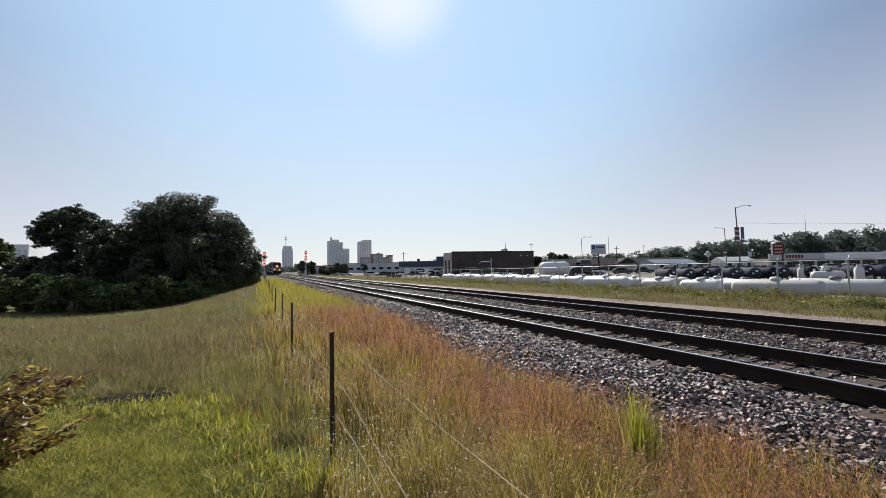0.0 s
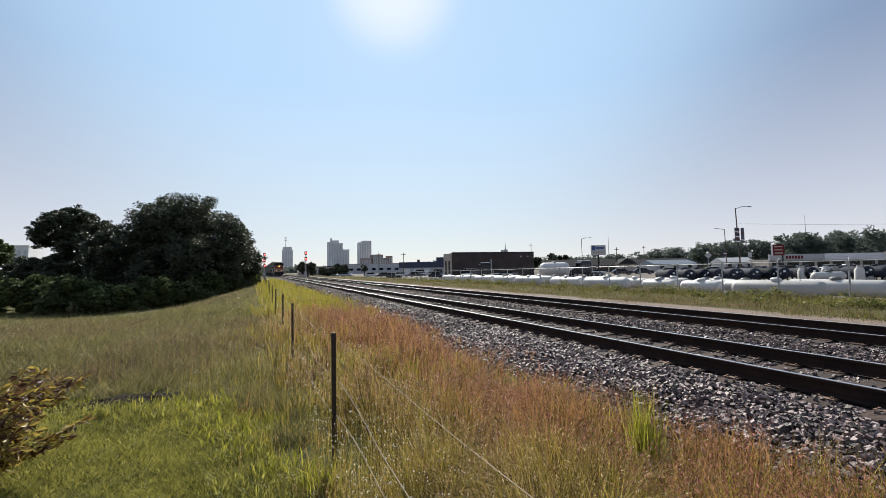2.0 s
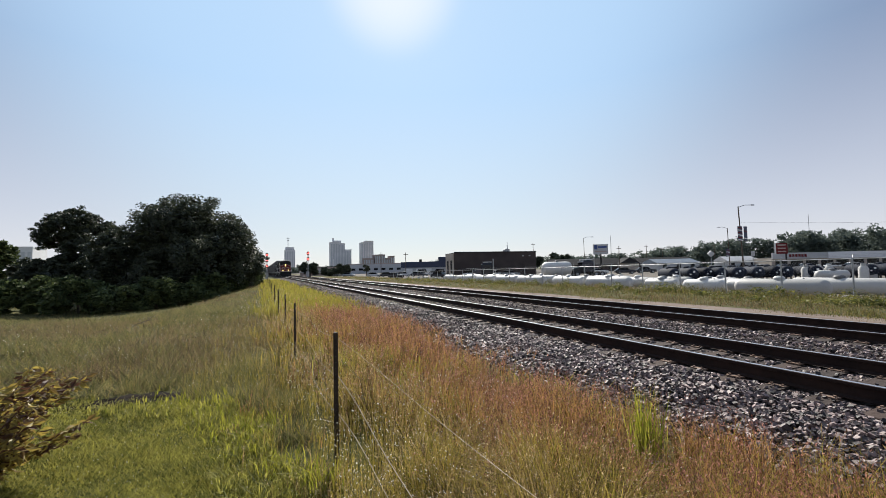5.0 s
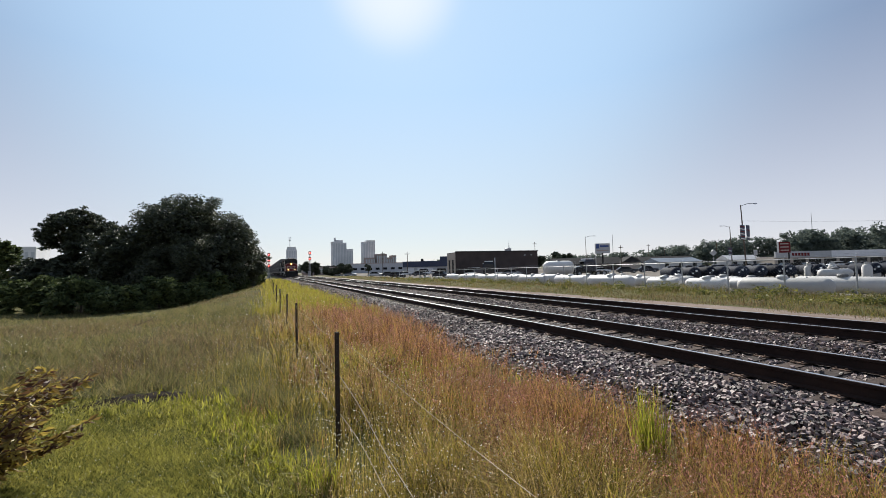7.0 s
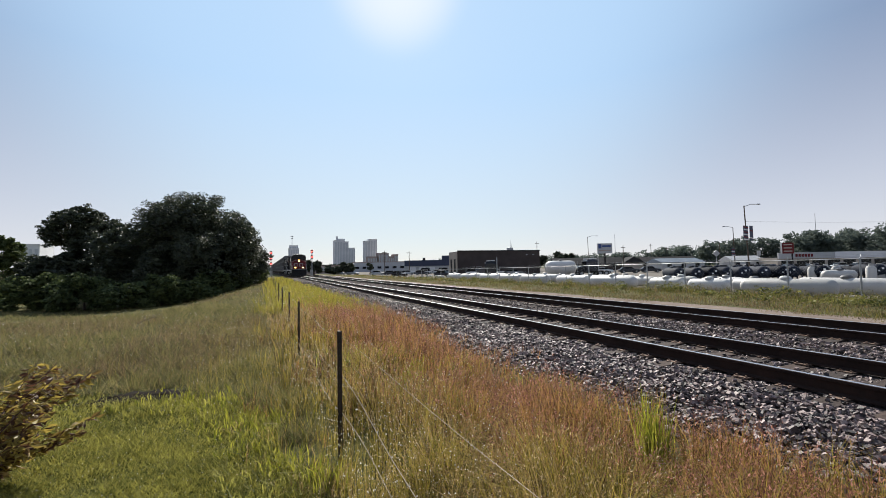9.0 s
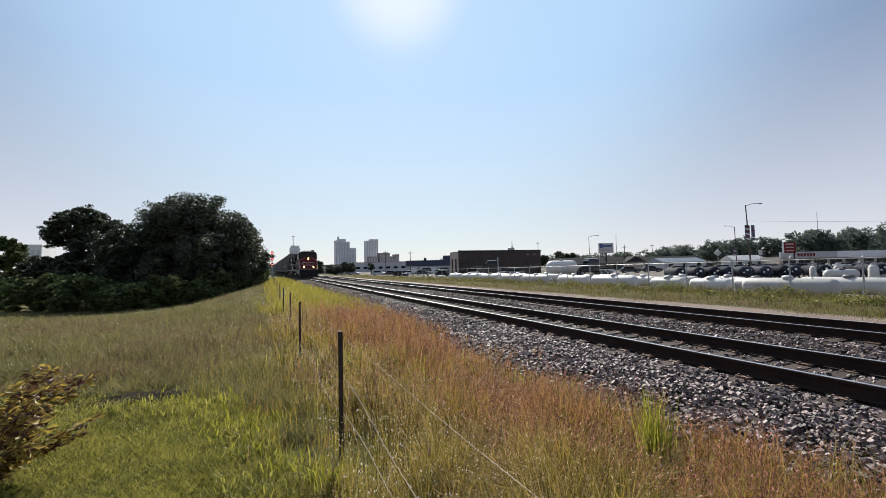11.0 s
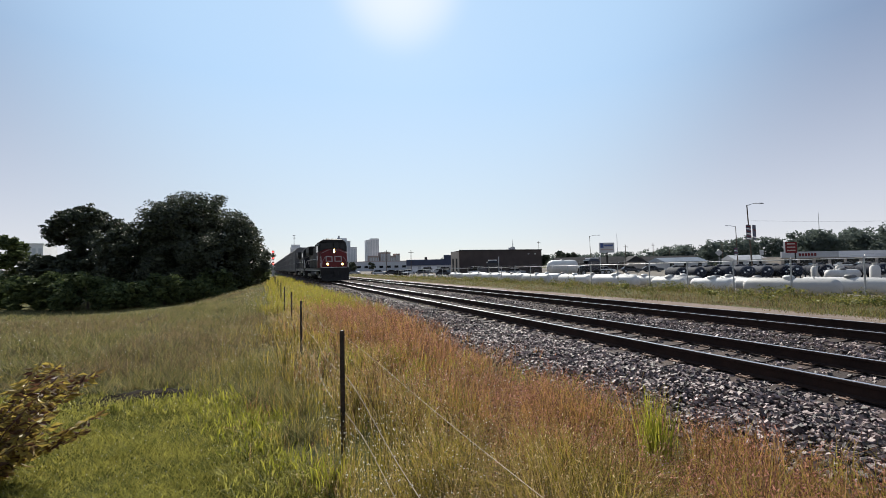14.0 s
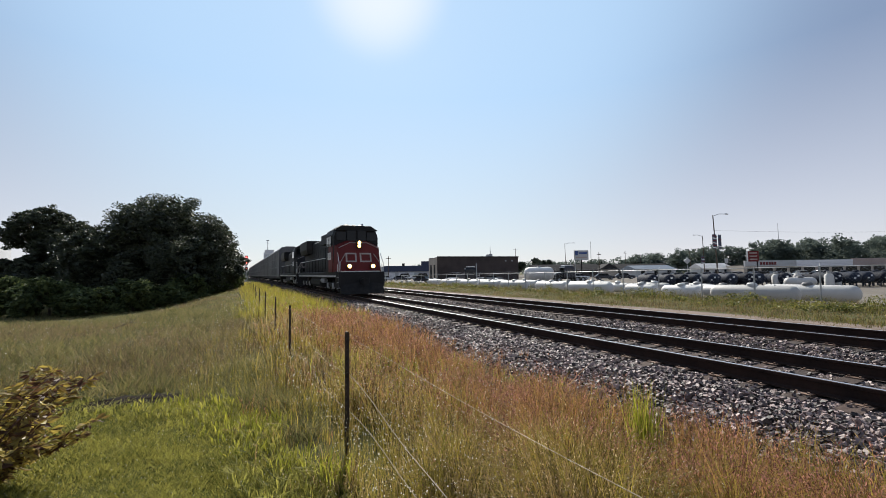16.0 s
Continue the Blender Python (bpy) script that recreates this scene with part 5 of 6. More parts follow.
    tower("lone pale grey tower far along the track", [(0, 29, 0, 28, 68, M_CONCRETE), (2.5, 26.5, 3, 25, 76, M_CONCRETE)], (62, 1287, -2))
    tower("low wide pale block behind the trees", [(0, 14, 0, 30, 35.5, M_CONCRETE)], (-228, 540, -4))
    m = thing("radio_mast", "slim mast with antennas on the lone tower", "mast", pose(72, 1300, 74))
    part("pole", Shape().rod((0, 0, 0), (0, 0, 31), 0.9, 6, 0.5), M_STEEL, m)
    part("antenna_ring", Shape().lathe("z", [(21, 1), (21, 3.4), (22.6, 3.4), (22.6, 1)], 10), M_STEEL, m)
    part("antenna_ring", Shape().lathe("z", [(28, 1), (28, 4), (29.6, 4), (29.6, 1)], 10), M_STEEL, m)
    # low buildings to the side
    p, q = (126, 65.8), (172, 44.6)
    t = thing("shop_row", "long low white shop building with red lettering above its windows", "building")
    w, d, n = wall_box(t, "wall", p, q, 16, -1.0, 2.2, M_TAN)
    panel(t, "fascia", p, d, n, 0, 15.6, 1.9, 3.6, M_OFFWHITE, 0.5)
    panel(t, "fascia", p, d, n, 15.6, 33, 1.8, 3.6, M_CONCRETE, 0.4)
    panel(t, "fascia", p, d, n, 33, 50.6, 1.9, 3.9, M_CONCRETE2, 0.4)
    for k in range(6):
        panel(t, "sign_bar", p, d, n, 4.6 + 0.85 * k, 5.2 + 0.85 * k, 2.3, 3.15, M_REDSIGN, 0.56, "red sign lettering")
    for k in range(11):
        panel(t, "window", p, d, n, 1 + 4.3 * k, 4.4 + 4.3 * k, -0.4, 1.6, M_GLASS, 0.05)
    def gable(label, x, y, a, L, W, hw, hr, wallm, roofm):
        t = thing("gabled_building", label, "building", pose(x, y, -0.9, 0, 0, a))
        part("wall", Shape().box(-L / 2, L / 2, -W / 2, W / 2, 0, hw), wallm, t)
        part("roof", Shape().loft([[(xx, -W / 2 - 0.3, hw), (xx, 0, hr), (xx, W / 2 + 0.3, hw), (xx, 0, hw - 0.1)] for xx in (-L / 2 - 0.3, L / 2 + 0.3)]), roofm, t)
        for k in range(3):
            part("window", Shape().box(-L / 3 + k * L / 3 - 0.6, -L / 3 + k * L / 3 + 0.6, -W / 2 - 0.04, -W / 2 + 0.05, 0.9, 2.0), M_GLASS, t)
    gable("small gabled house with a grey roof", 109, 101, 60, 7, 6, 2.6, 4.6, M_TAN, M_ROOF)
    gable("long low shed with a blue-grey roof", 105.5, 82, -24, 12, 9, 2.4, 3.6, M_OFFWHITE, M_BLUEROOF)
    gable("long low house with a dark shingle roof", 98, 110, -24, 24, 9, 2.4, 4.6, M_BROWN, M_ROOF)
    gable("dark roofed shop beside the road", 120, 96, -24, 18, 9, 2.4, 4.4, M_BROWN, M_ROOF)
    gable("small white house among the poles", 127, 76, -24, 9, 6, 2.6, 4.0, M_OFFWHITE, M_OFFWHITE)


def lamp_post(label, base, top, arm, r=0.13):
    t = thing("street_lamp", label, "street lamp", pose(*base))
    b, tp, ar = Vector((0, 0, 0)), Vector(top) - Vector(base), Vector(arm) - Vector(base)
    part("pole", Shape().rod(b, tp, r, 8, r * 0.6), M_BARK, t)
    mid = (tp + ar) / 2 + Vector((0, 0, 0.12))
    part("arm", Shape().rod(tp - Vector((0, 0, 0.15)), mid, 0.05, 6).rod(mid, ar, 0.05, 6), M_STEEL, t)
    part("lamp_head", Shape().loft([[(ar.x + u, ar.y + dy, ar.z + dz) for u, dy, dz in ((s - 0.0, -w, -0.05), (s, w, -0.05), (s, w * 0.7, 0.1), (s, -w * 0.7, 0.1))] for s, w in ((-0.1, 0.06), (0.25, 0.17), (0.7, 0.12))]), M_STEEL, t)
    return t


def banner(t, x0, x1, y, z0, z1, stripes):
    b = part("banner", Shape().box(x0, x1, y - 0.03, y + 0.03, z0, z1), M_NAVY, t, "striped banner")
    for k in range(stripes):
        zz = z0 + (z1 - z0) * (k + 0.3) / stripes
        part("stripe", Shape().loft([[(x, y - 0.06, zz + s), (x, y - 0.034, zz + s), (x, y - 0.034, zz + s + 0.16), (x, y - 0.06, zz + s + 0.16)] for x, s in ((x0, 0), (x1, -0.12))]), M_REDSIGN if k % 2 else M_WHITEPAINT, b)


def build_poles_and_signs():
    t = lamp_post("leaning wooden street lamp with banners beside the road", (66.7, 40.2, -0.84), (65.85, 40.1, 10.5), (67.9, 39.2, 10.7))
    banner(t, -1.5, -0.3, -0.2, 4.8 + 0.84, 7.2 + 0.84, 6)
    banner(t, 0.0, 0.85, -0.3, 4.8 + 0.84, 7.2 + 0.84, 2)
    t = lamp_post("street lamp with a banner beside the road", (104.7, 64.6, -0.84), (104.15, 64.4, 10.2), (101.8, 65.4, 10.4))
    banner(t, -1.6, -0.2, -0.2, 3.6, 5.6, 4)
    lamp_post("far street lamp with an arm over the road", (81.4, 91.4, -0.84), (81.2, 91.4, 9.5), (83.4, 90.4, 9.7), 0.1)
    for x, y, h in ((133, 112, 9.8), (150, 118, 9), (96, 92, 8), (143, 92, 9), (96.5, 136, 12), (36, 150, 9), (39, 130, 8)):
        t = thing("utility_pole", "plain wooden utility pole", "utility pole", pose(x, y, -0.9), "utility poles")
        part("pole", Shape().rod((0, 0, 0), (0, 0, h), 0.13, 7, 0.09), M_BARK, t)
        part("crossarm", Shape().box(-0.9, 0.9, -0.06, 0.06, h - 0.8, h - 0.65), M_BARK, t)
    for x, y, h in ((262, 250, 27), (356, 156, 36)):
        t = thing("radio_mast", "slim far radio mast behind the trees", "mast", pose(x, y, -1))
        part("pole", Shape().rod((0, 0, 0), (0, 0, h), 0.35, 5, 0.12), M_STEEL, t)
    for z0, z1 in ((7.9, 8.9),):
        t = thing("overhead_cable", "thin sagging overhead cable", "cable")
        a, b = Vector((66, 40.1, z0)), Vector((128, 4, z1))
        pts = [a.lerp(b, i / 12) - Vector((0, 0, 1.2 * 4 * (i / 12) * (1 - i / 12))) for i in range(13)]
        s = Shape()
        for p, q in zip(pts, pts[1:]):
            s.rod(p, q, 0.013, 4)
        part("cable", s, M_DARKSTEEL, t)
    # pole signs
    t = thing("billboard_sign", "white pole sign with blue print", "sign", pose(93.5, 97.0, -0.84, 0, 0, -23))
    part("pole", Shape().rod((0, 0, 0), (0, 0, 5.8), 0.25, 8), M_DARKSTEEL, t)
    b = part("sign_box", Shape().box(-2.35, 2.35, -0.2, 0.2, 5.6, 8.8), M_OFFWHITE, t)
    part("print_bar", Shape().box(-2.1, -1.1, -0.23, -0.2, 7.2, 8.6), M_SIGNBLUE, b)
    part("print_bar", Shape().box(-0.9, 1.9, -0.23, -0.2, 7.6, 8.2), M_SIGNBLUE, b)
    part("print_bar", Shape().box(-1.9, 1.9, -0.23, -0.2, 6.4, 6.7), M_CONCRETE2, b)
    t = thing("red_pole_sign", "dark red pole sign with pale lettering bars", "sign", pose(96.8, 49.3, -0.84, 0, 0, -23))
    part("pole", Shape().rod((1.0, 0, 0), (1.0, 0, 4), 0.14, 8), M_DARKSTEEL, t)
    b = part("sign_box", Shape().box(-1.3, 1.3, -0.15, 0.15, 3.7, 6.05), M_REDSIGN, t)
    part("edge", Shape().box(-1.36, -1.26, -0.18, 0.18, 3.7, 6.1), M_OFFWHITE, t)
    for k in range(3):
        part("print_bar", Shape().box(-0.9, 0.9, -0.18, -0.15, 4.1 + 0.7 * k, 4.35 + 0.7 * k), M_CONCRETE2, b)
    t = thing("white_sign", "small white road sign on a post", "sign", pose(92.6, 52.6, -0.84, 0, 0, -23))
    part("post", Shape().rod((0, 0, 0), (0, 0, 4.4), 0.06, 6), M_STEEL, t)
    part("plate", Shape().box(-0.4, 0.4, -0.05, 0.05, 3.4, 4.5), M_OFFWHITE, t)
    t = thing("diamond_sign", "diamond road sign seen from behind", "sign", pose(58, 40, -0.84, 0, 0, -30))
    part("post", Shape().rod((0, 0, 0), (0, 0, 2.9), 0.05, 6), M_STEEL, t)
    part("plate", Shape().loft([[(0, y, 3.0), (0.55, y, 3.55), (0, y, 4.1), (-0.55, y, 3.55)] for y in (-0.03, 0.03)]), M_STEEL, t)


# ---- the train ----
def wheelset(parent, y, r, material):
    ob = part("wheelset", Shape().lathe("x", [(-0.83, 0.1), (-0.83, r - 0.06), (-0.80, r), (-0.70, r), (-0.69, r + 0.025), (-0.67, r + 0.02), (-0.66, 0.09), (0.66, 0.09), (0.67, r + 0.02), (0.69, r + 0.025), (0.70, r), (0.80, r), (0.83, r - 0.06), (0.83, 0.1)], 20), material, parent)
    ob.location = (0, y, r)
    return ob


def locomotive(label):
    t = thing("locomotive", label, "locomotive", group="locomotives of the train")
    part("underframe", Shape().box(-1.5, 1.5, 1.6, 19.6, 1.12, 1.55, c=0.04), M_BLACK, t)
    # pilot and plough
    part("pilot", Shape().box(-1.5, 1.5, 0.75, 1.3, 0.55, 1.5, c=0.04), M_BLACK, t)
    part("snow_plough", Shape().loft([[(-1.4, y0, z), (0, y1, z), (1.4, y0, z), (1.4, 1.0, z), (-1.4, 1.0, z)] for z, y0, y1 in ((0.1, 0.6, 0.42), (0.55, 0.72, 0.6), (0.85, 0.8, 0.74))]), M_DARKSTEEL, t)
    part("coupler", Shape().box(-0.16, 0.16, 0.0, 0.9, 0.78, 1.05, c=0.05).box(-0.22, 0.22, -0.1, 0.15, 0.72, 1.1, c=0.05), M_DARKSTEEL, t)
    for sx in (-1, 1):
        st = part("step_well", Shape().box(min(sx * 1.05, sx * 1.5), max(sx * 1.05, sx * 1.5), 1.0, 1.7, 0.35, 1.5), M_DARKSTEEL, t)
        for z in (0.45, 0.8, 1.15):
            part("step", Shape().box(min(sx * 1.0, sx * 1.54), max(sx * 1.0, sx * 1.54), 0.9, 1.25, z, z + 0.04), M_STEEL, st)
    # nose
    lean = lambda z: 1.22 + 0.26 * (z - 1.5)
    rings = []
    for y, w, zt, zs in ((0.0, 1.34, 3.44, 3.08), (0.08, 1.41, 3.50, 3.14), (2.3, 1.50, 3.66, 3.28), (2.6, 1.51, 3.68, 3.3)):
        f = (lambda z, y=y: lean(z) + y) if y < 1 else (lambda z, y=y: y)
        rings.append([(-w, f(1.5), 1.5), (w, f(1.5), 1.5), (w, f(zs), zs), (w * 0.42, f(zt), zt), (-w * 0.42, f(zt), zt), (-w, f(zs), zs)])
    nose = part("nose", Shape().loft(rings), M_REDPAINT, t, "red short nose")
    def on_nose(x0, x1, z0, z1, out=0.03):
        return Shape().loft([[(x0, lean(z) - out, z), (x1, lean(z) - out, z), (x1, lean(z) + 0.02, z), (x0, lean(z) + 0.02, z)] for z in (z0, z1)])
    part("brow_stripe", Shape().loft([[(x, y0, z), (x, y0 + 0.09, z + 0.012), (x, y0 + 0.09, z + 0.05), (x, y0, z + 0.045)] for x, y0, z in ((-1.34, 1.60, 3.07), (-0.58, 1.70, 3.43), (0.58, 1.70, 3.43), (1.34, 1.60, 3.07))]), M_MARKING, nose, "pale stripe along the brow")
    for sx in (-1, 1):
        part("nose_handrail", Shape().rod((sx * 1.36, 1.14, 1.6), (sx * 1.3, 1.26, 2.15), 0.022, 5).rod((sx * 1.3, 1.26, 2.15), (sx * 0.95, 1.42, 2.7), 0.022, 5), M_MARKING, nose, "pale slanted handrail")
    part("nose_door", on_nose(0.62, 1.0, 1.6, 2.7, 0.02), M_REDPAINT, nose)
    # plain white blocks stand for the marking on the nose
    for x0, x1, z0, z1 in ((-0.92, -0.2, 2.66, 2.76), (-0.92, -0.2, 2.14, 2.24), (-0.92, -0.82, 2.24, 2.66), (-0.3, -0.2, 2.24, 2.66), (0.02, 0.12, 2.14, 2.76), (0.12, 0.70, 2.66, 2.76), (0.12, 0.70, 2.14, 2.24), (0.70, 0.80, 2.14, 2.76)):
        part("marking", on_nose(x0, x1, z0, z1), M_MARKING, nose, "white painted marking")
    part("sill_stripe", Shape().box(-1.3, 1.3, 1.17, 1.24, 1.5, 1.56), M_WHITEPAINT, nose, "white sill stripe")
    hb = part("headlight_housing", Shape().box(-0.18, 0.18, 1.5, 1.95, 3.06, 3.62, c=0.04), M_BLACK, nose)
    for z in (3.22, 3.45):
        part("headlight", Shape().lathe("y", [(1.44, 0.06), (1.47, 0.11), (1.52, 0.11)], 14).move(0, 0, z), M_HEAD, hb, "glowing headlight")
    for sx in (-0.78, 0.78):
        d = part("ditch_light_box", Shape().box(sx - 0.15, sx + 0.15, 0.98, 1.25, 1.72, 2.02, c=0.03), M_BLACK, t)
        part("ditch_light", Shape().lathe("y", [(0.93, 0.07), (0.95, 0.125), (1.0, 0.125)], 14).move(sx, 0, 1.87), M_HEAD, d, "glowing ditch light")
    # cab
    ring = lambda y, w, zb, zt, e: [(-w, y, zb), (w, y, zb), (w, y, zt - 0.62), (w * 0.93, y, zt - 0.3), (w * 0.62, y, zt), (-w * 0.62, y, zt), (-w * 0.93, y, zt - 0.3), (-w, y, zt - 0.62)]
    cab = part("cab", Shape().loft([ring(2.25, 1.5, 3.0, 4.5, 0), ring(2.55, 1.54, 1.5, 4.68, 0), ring(4.9, 1.54, 1.5, 4.68, 0)]), M_BLACK, t, "black upper cab")
    part("cab_panel", Shape().box(-1.556, 1.556, 2.5, 3.85, 1.5, 3.3, c=0.02), M_REDPAINT, cab, "red lower cab panel")
    part("cab_roof", Shape().loft([[(-1.46, y, 4.36), (-0.97, y, 4.7 - e), (0.97, y, 4.7 - e), (1.46, y, 4.36), (1.38, y, 4.3), (-1.38, y, 4.3)] for y, e in ((2.15, 0.06), (2.6, 0), (4.95, 0))]), M_BLACK, cab, "black cab roof")
    for x0, x1 in ((-1.36, -0.72), (-0.66, -0.06), (0.06, 0.66), (0.72, 1.36)):
        zt = 4.36 if abs(x0 + x1) < 1.0 else 4.2
        part("windscreen", Shape().loft([[(x0, y, 3.62), (x1, y, 3.62), (x1, y, zt), (x0, y, zt)] for y in (2.19, 2.3)]), M_GLASS, cab, "dark cab window")
    for sx in (-1, 1):
        for y0, y1 in ((2.9, 3.6), (3.75, 4.45)):
            part("side_window", Shape().box(min(sx * 1.5, sx * 1.57), max(sx * 1.5, sx * 1.57), y0, y1, 3.25, 3.95), M_GLASS, cab)
        for y0 in (3.0, 3.3, 3.6, 3.9):
            part("number_bar", Shape().box(min(sx * 1.5, sx * 1.575), max(sx * 1.5, sx * 1.575), y0, y0 + 0.13, 2.35, 2.85), M_WHITEPAINT, cab)
    for x in (-0.5, 0.1, 0.55):
        part("roof_antenna", Shape().lathe("z", [(0, 0.2), (0.1, 0.18), (0.14, 0.05)], 10).move(x, 3.3 + 0.4 * x, 4.69), M_BLACK, cab)
    part("horn", Shape().rod((0.7, 3.8, 4.85), (0.7, 3.3, 4.85), 0.05, 7, 0.09).rod((0.7, 3.7, 4.65), (0.7, 3.7, 4.85), 0.03, 5), M_STEEL, cab)
    # long hood
    hood = part("hood", Shape().box(-0.95, 0.95, 4.9, 19.3, 1.5, 4.3, c=0.18), M_BLACK, t, "black engine hood")
    part("radiator", Shape().loft([[(-w, y, 3.3), (w, y, 3.3), (w + 0.12, y, 3.7), (w + 0.1, y, 4.5), (-w - 0.1, y, 4.5), (-w - 0.12, y, 3.7)] for y, w in ((14.2, 0.95), (14.6, 1.35), (19.0, 1.35))]), M_BLACK, hood, "flared radiator")
    part("blower_duct", Shape().loft([[(-w, y, 3.6), (w, y, 3.6), (w, y, 4.3), (0.7, y, 4.5), (-0.7, y, 4.5), (-w, y, 4.3)] for y, w in ((4.92, 1.45), (7.2, 1.45), (7.6, 0.96))]), M_BLACK, hood)
    part("exhaust_stack", Shape().box(-0.4, 0.4, 10.4, 11.2, 4.28, 4.55), M_DARKSTEEL, hood)
    for y in (8.0, 9.0, 10.0, 11.0, 12.0, 13.0):
        for sx in (-1, 1):
            part("hood_door", Shape().box(min(sx * 0.95, sx * 0.985), max(sx * 0.95, sx * 0.985), y, y + 0.9, 1.8, 3.5), M_BLACK, hood)
    part("white_stripe", Shape().box(-1.515, -1.49, 1.7, 19.5, 1.2, 1.28), M_WHITEPAINT, t)
    # handrails and steps
    for sx in (-1, 1):
        x = sx * 1.46
        s = Shape()
        for k in range(10):
            y = 5.2 + 1.5 * k
            part("handrail_post", Shape().rod((x, y, 1.5), (x, y, 2.55), 0.018, 5), M_DARKSTEEL, t)
        s.rod((x, 5.2, 2.55), (x, 18.7, 2.55), 0.022, 5).rod((x, 18.7, 2.55), (x, 19.5, 1.2), 0.022, 5)
        part("handrail", s, M_WHITEPAINT, t, "pale handrail")
        part("front_handrail", Shape().rod((x, 0.95, 0.5), (x, 0.95, 2.1), 0.024, 5).rod((x, 0.95, 2.1), (x * 0.98, 1.5, 2.75), 0.024, 5).rod((x, 1.35, 0.6), (x, 1.35, 2.0), 0.022, 5), M_WHITEPAINT, t, "pale handrail beside the steps")
    part("fuel_tank", Shape().box(-1.42, 1.42, 7.7, 12.6, 0.38, 1.15, c=0.2), M_DARKSTEEL, t)
    for sx in (-1, 1):
        part("air_tank", Shape().lathe("y", [(6.6, 0.05), (6.65, 0.2), (7.5, 0.2), (7.55, 0.05)], 10).move(sx * 1.25, 0, 0.9), M_STEEL, t)
    wheels = []
    for c in (4.0, 16.3):
        b = part("bogie", Shape().box(-1.18, -0.95, c - 2.2, c + 2.2, 0.45, 0.8, c=0.05).box(0.95, 1.18, c - 2.2, c + 2.2, 0.45, 0.8, c=0.05).box(-1.0, 1.0, c - 0.3, c + 0.3, 0.5, 1.12), M_DARKSTEEL, t)
        for dy in (-1.85, 0, 1.85):
            for sx in (-1, 1):
                part("axle_box", Shape().box(sx * 1.17 - 0.08, sx * 1.17 + 0.08, c + dy - 0.2, c + dy + 0.2, 0.35, 0.75, c=0.04), M_STEEL, b)
            wheels.append(wheelset(t, c + dy, 0.52, M_DARKSTEEL))
    return t, wheels


CAR_LEN = 27.4


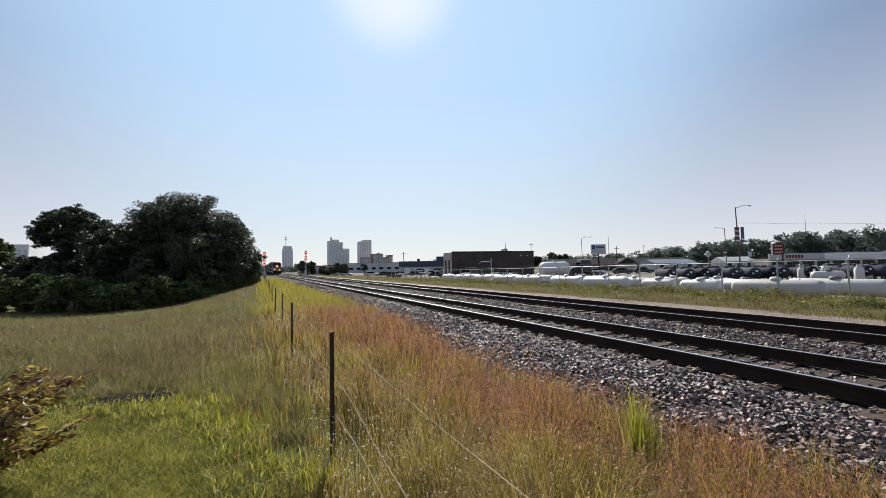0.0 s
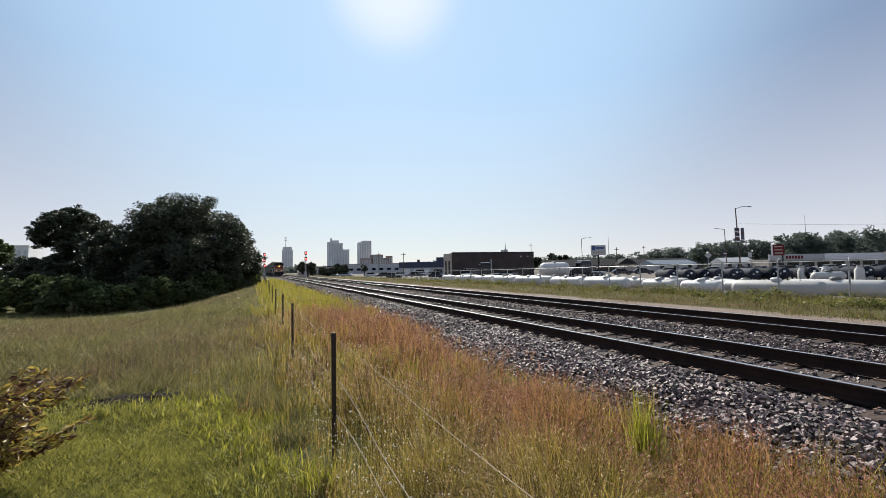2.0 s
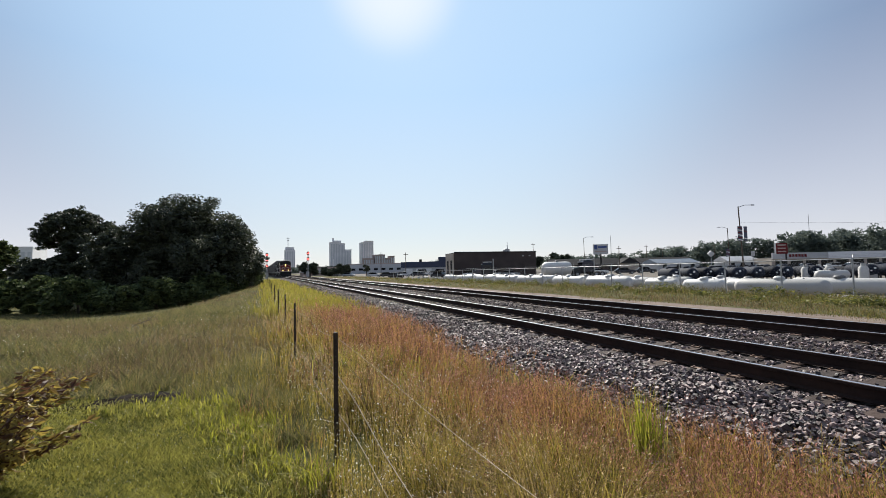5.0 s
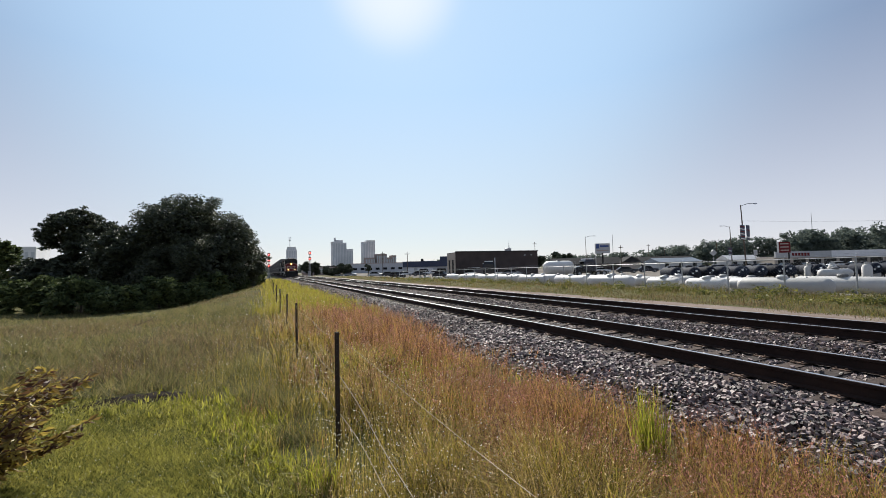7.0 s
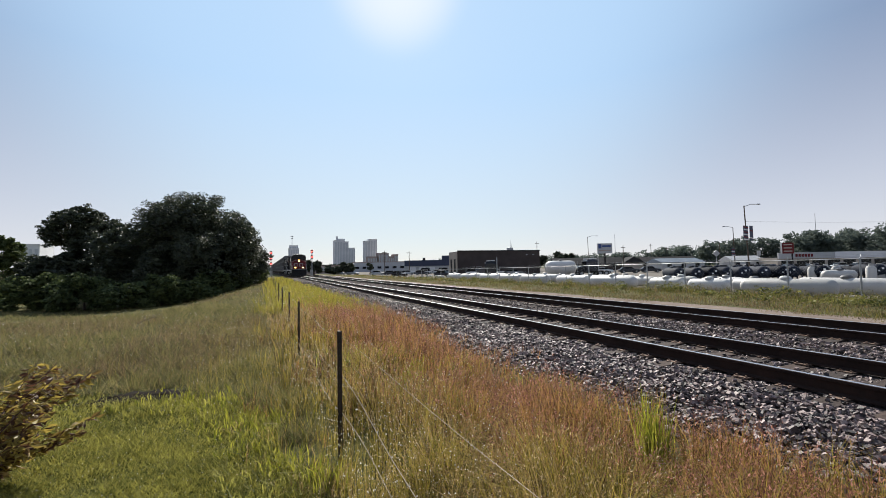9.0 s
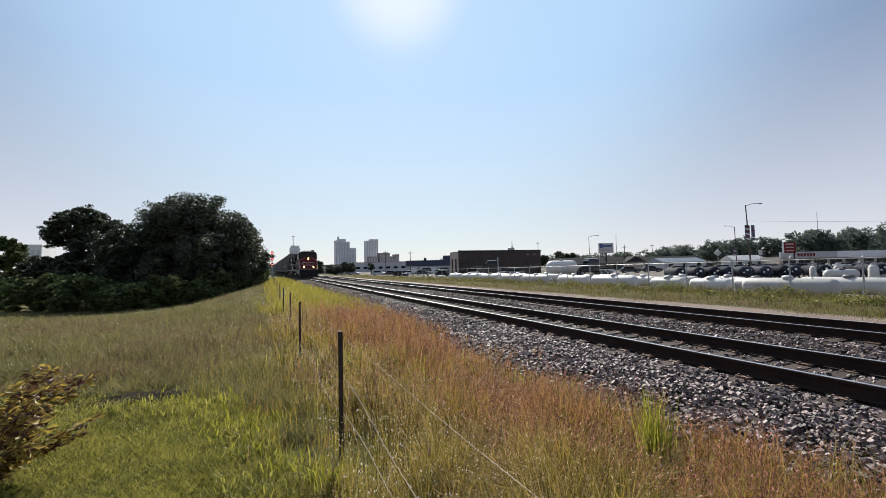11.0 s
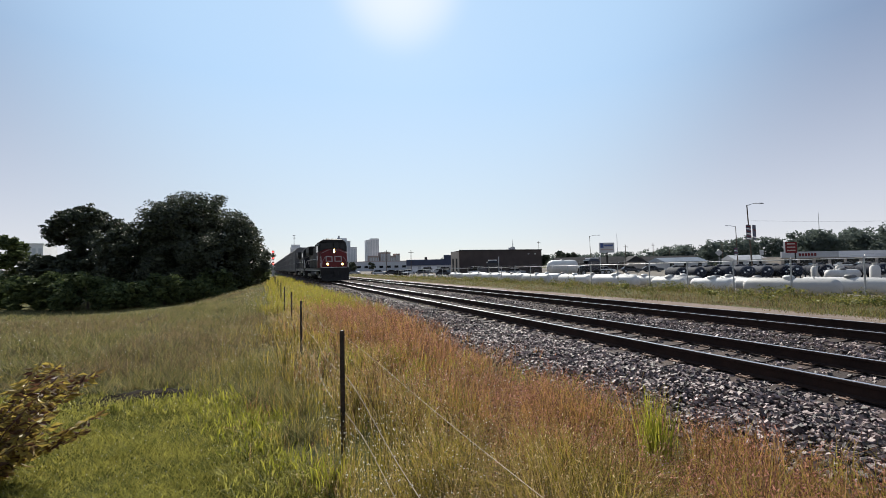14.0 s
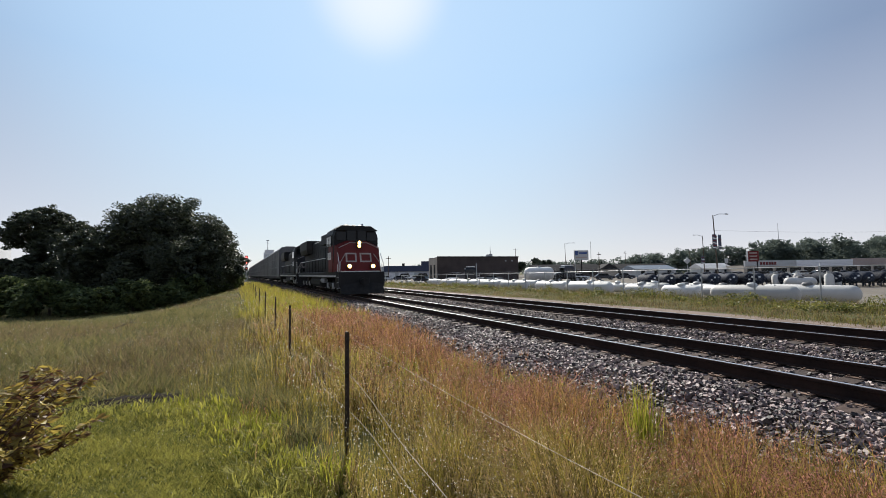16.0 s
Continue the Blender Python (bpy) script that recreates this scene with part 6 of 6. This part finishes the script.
def rail_car(label):
    """A tall enclosed car carrier."""
    t = thing("rail_car", label, "rail car", group="grey rail cars of the train")
    part("underframe", Shape().box(-1.35, 1.35, 0.5, CAR_LEN - 0.5, 0.75, 1.15, c=0.05), M_DARKSTEEL, t)
    body = part("body", Shape().loft([[(-1.52, y, 1.1), (1.52, y, 1.1), (1.52, y, 5.15), (1.2, y, 5.6), (0.6, y, 5.75), (-0.6, y, 5.75), (-1.2, y, 5.6), (-1.52, y, 5.15)] for y in (0.7, CAR_LEN - 0.7)]), M_CAR, t, "grey ribbed steel body")
    n = 12
    for k in range(n + 1):
        y = 0.72 + (CAR_LEN - 1.44) * k / n
        for sx in (-1, 1):
            part("rib", Shape().box(sx * 1.55 - 0.04, sx * 1.55 + 0.04, y - 0.06, y + 0.06, 1.1, 5.15), M_CAR, body)
    for z in (1.15, 2.5, 3.85, 5.05):
        for sx in (-1, 1):
            part("side_rail", Shape().box(sx * 1.545 - 0.03, sx * 1.545 + 0.03, 0.7, CAR_LEN - 0.7, z, z + 0.12), M_CAR, body)
    for sx in (-1, 1):
        part("end_door", Shape().box(min(sx * 0.05, sx * 1.3), max(sx * 0.05, sx * 1.3), 0.62, 0.72, 1.3, 5.1), M_CAR, body)
    part("coupler", Shape().box(-0.15, 0.15, 0, 0.6, 0.75, 1.0), M_DARKSTEEL, t)
    wheels = []
    for c in (3.3, CAR_LEN - 3.3):
        part("bogie", Shape().box(-1.1, -0.9, c - 1.2, c + 1.2, 0.35, 0.65, c=0.05).box(0.9, 1.1, c - 1.2, c + 1.2, 0.35, 0.65, c=0.05).box(-0.95, 0.95, c - 0.2, c + 0.2, 0.4, 0.78), M_DARKSTEEL, t)
        for dy in (-0.88, 0.88):
            wheels.append(wheelset(t, c + dy, 0.42, M_DARKSTEEL))
    return t, wheels


def build_train():
    global TRAIN
    TRAIN = []
    loco, w = locomotive("red and black diesel locomotive with lit headlights")
    TRAIN.append((loco, w, 0.0, 0.52))
    second = copy_thing(loco, pose(0, 0, 0))
    tagged(second, "second black and red diesel locomotive coupled behind")
    TRAIN.append((second, [c for c in second.children if c.name.startswith("wheelset")], 20.4, 0.52))
    for c in second.children_recursive:
        if c.name.startswith(("headlight.", "ditch_light.")):
            c.data = c.data.copy()
            c.data.materials[0] = M_GLASS
            c["label"] = "unlit lamp"
        elif c.data.materials[0] == M_REDPAINT:
            c.data = c.data.copy()
            c.data.materials[0] = M_BLACK
            c["label"] = "black cab panel"
    first, w = rail_car("tall grey enclosed car carrier with ribbed sides")
    TRAIN.append((first, w, 40.9, 0.42))
    for k in range(1, 7):
        c = copy_thing(first, pose(0, 0, 0))
        TRAIN.append((c, [q for q in c.children if q.name.startswith("wheelset")] if k < 2 else [], 40.9 + CAR_LEN * k, 0.42))


SPEED = 9.75
FRONT = 24.7


def train_y(t):
    """The place of the first coupler along the track."""
    return FRONT + SPEED * (16.0 - t) - 0.06 * (16.0 - t) ** 2


def motions():
    for ob, wheels, off, r in TRAIN:
        walk(ob, [(k, pose(0.755, train_y(k) + off, 0)) for k in range(0, 17)])
        for w in wheels:
            y, z = w.location.y, w.location.z
            times = [k * 0.0667 for k in range(240)] + [16.0]
            walk(w, [(t, pose(0, y, z, math.degrees((train_y(0) - train_y(t)) / r) % 360)) for t in times])


# tower windows coloured pale blue-grey in place of distance haze
M_TOWERGLASS = mat("hazed_window_strip", (0.42, 0.44, 0.47), (0.54, 0.56, 0.58), 0.05, 0.5)

build_ground()
build_track()
build_trees()
build_signals()
build_wire_fence()
build_yard_fence()
build_yard()
build_vehicles()
build_buildings()
build_poles_and_signs()
build_near_shrub()
build_train()
build_grass()
build_weeds()
build_ballast()
motions()
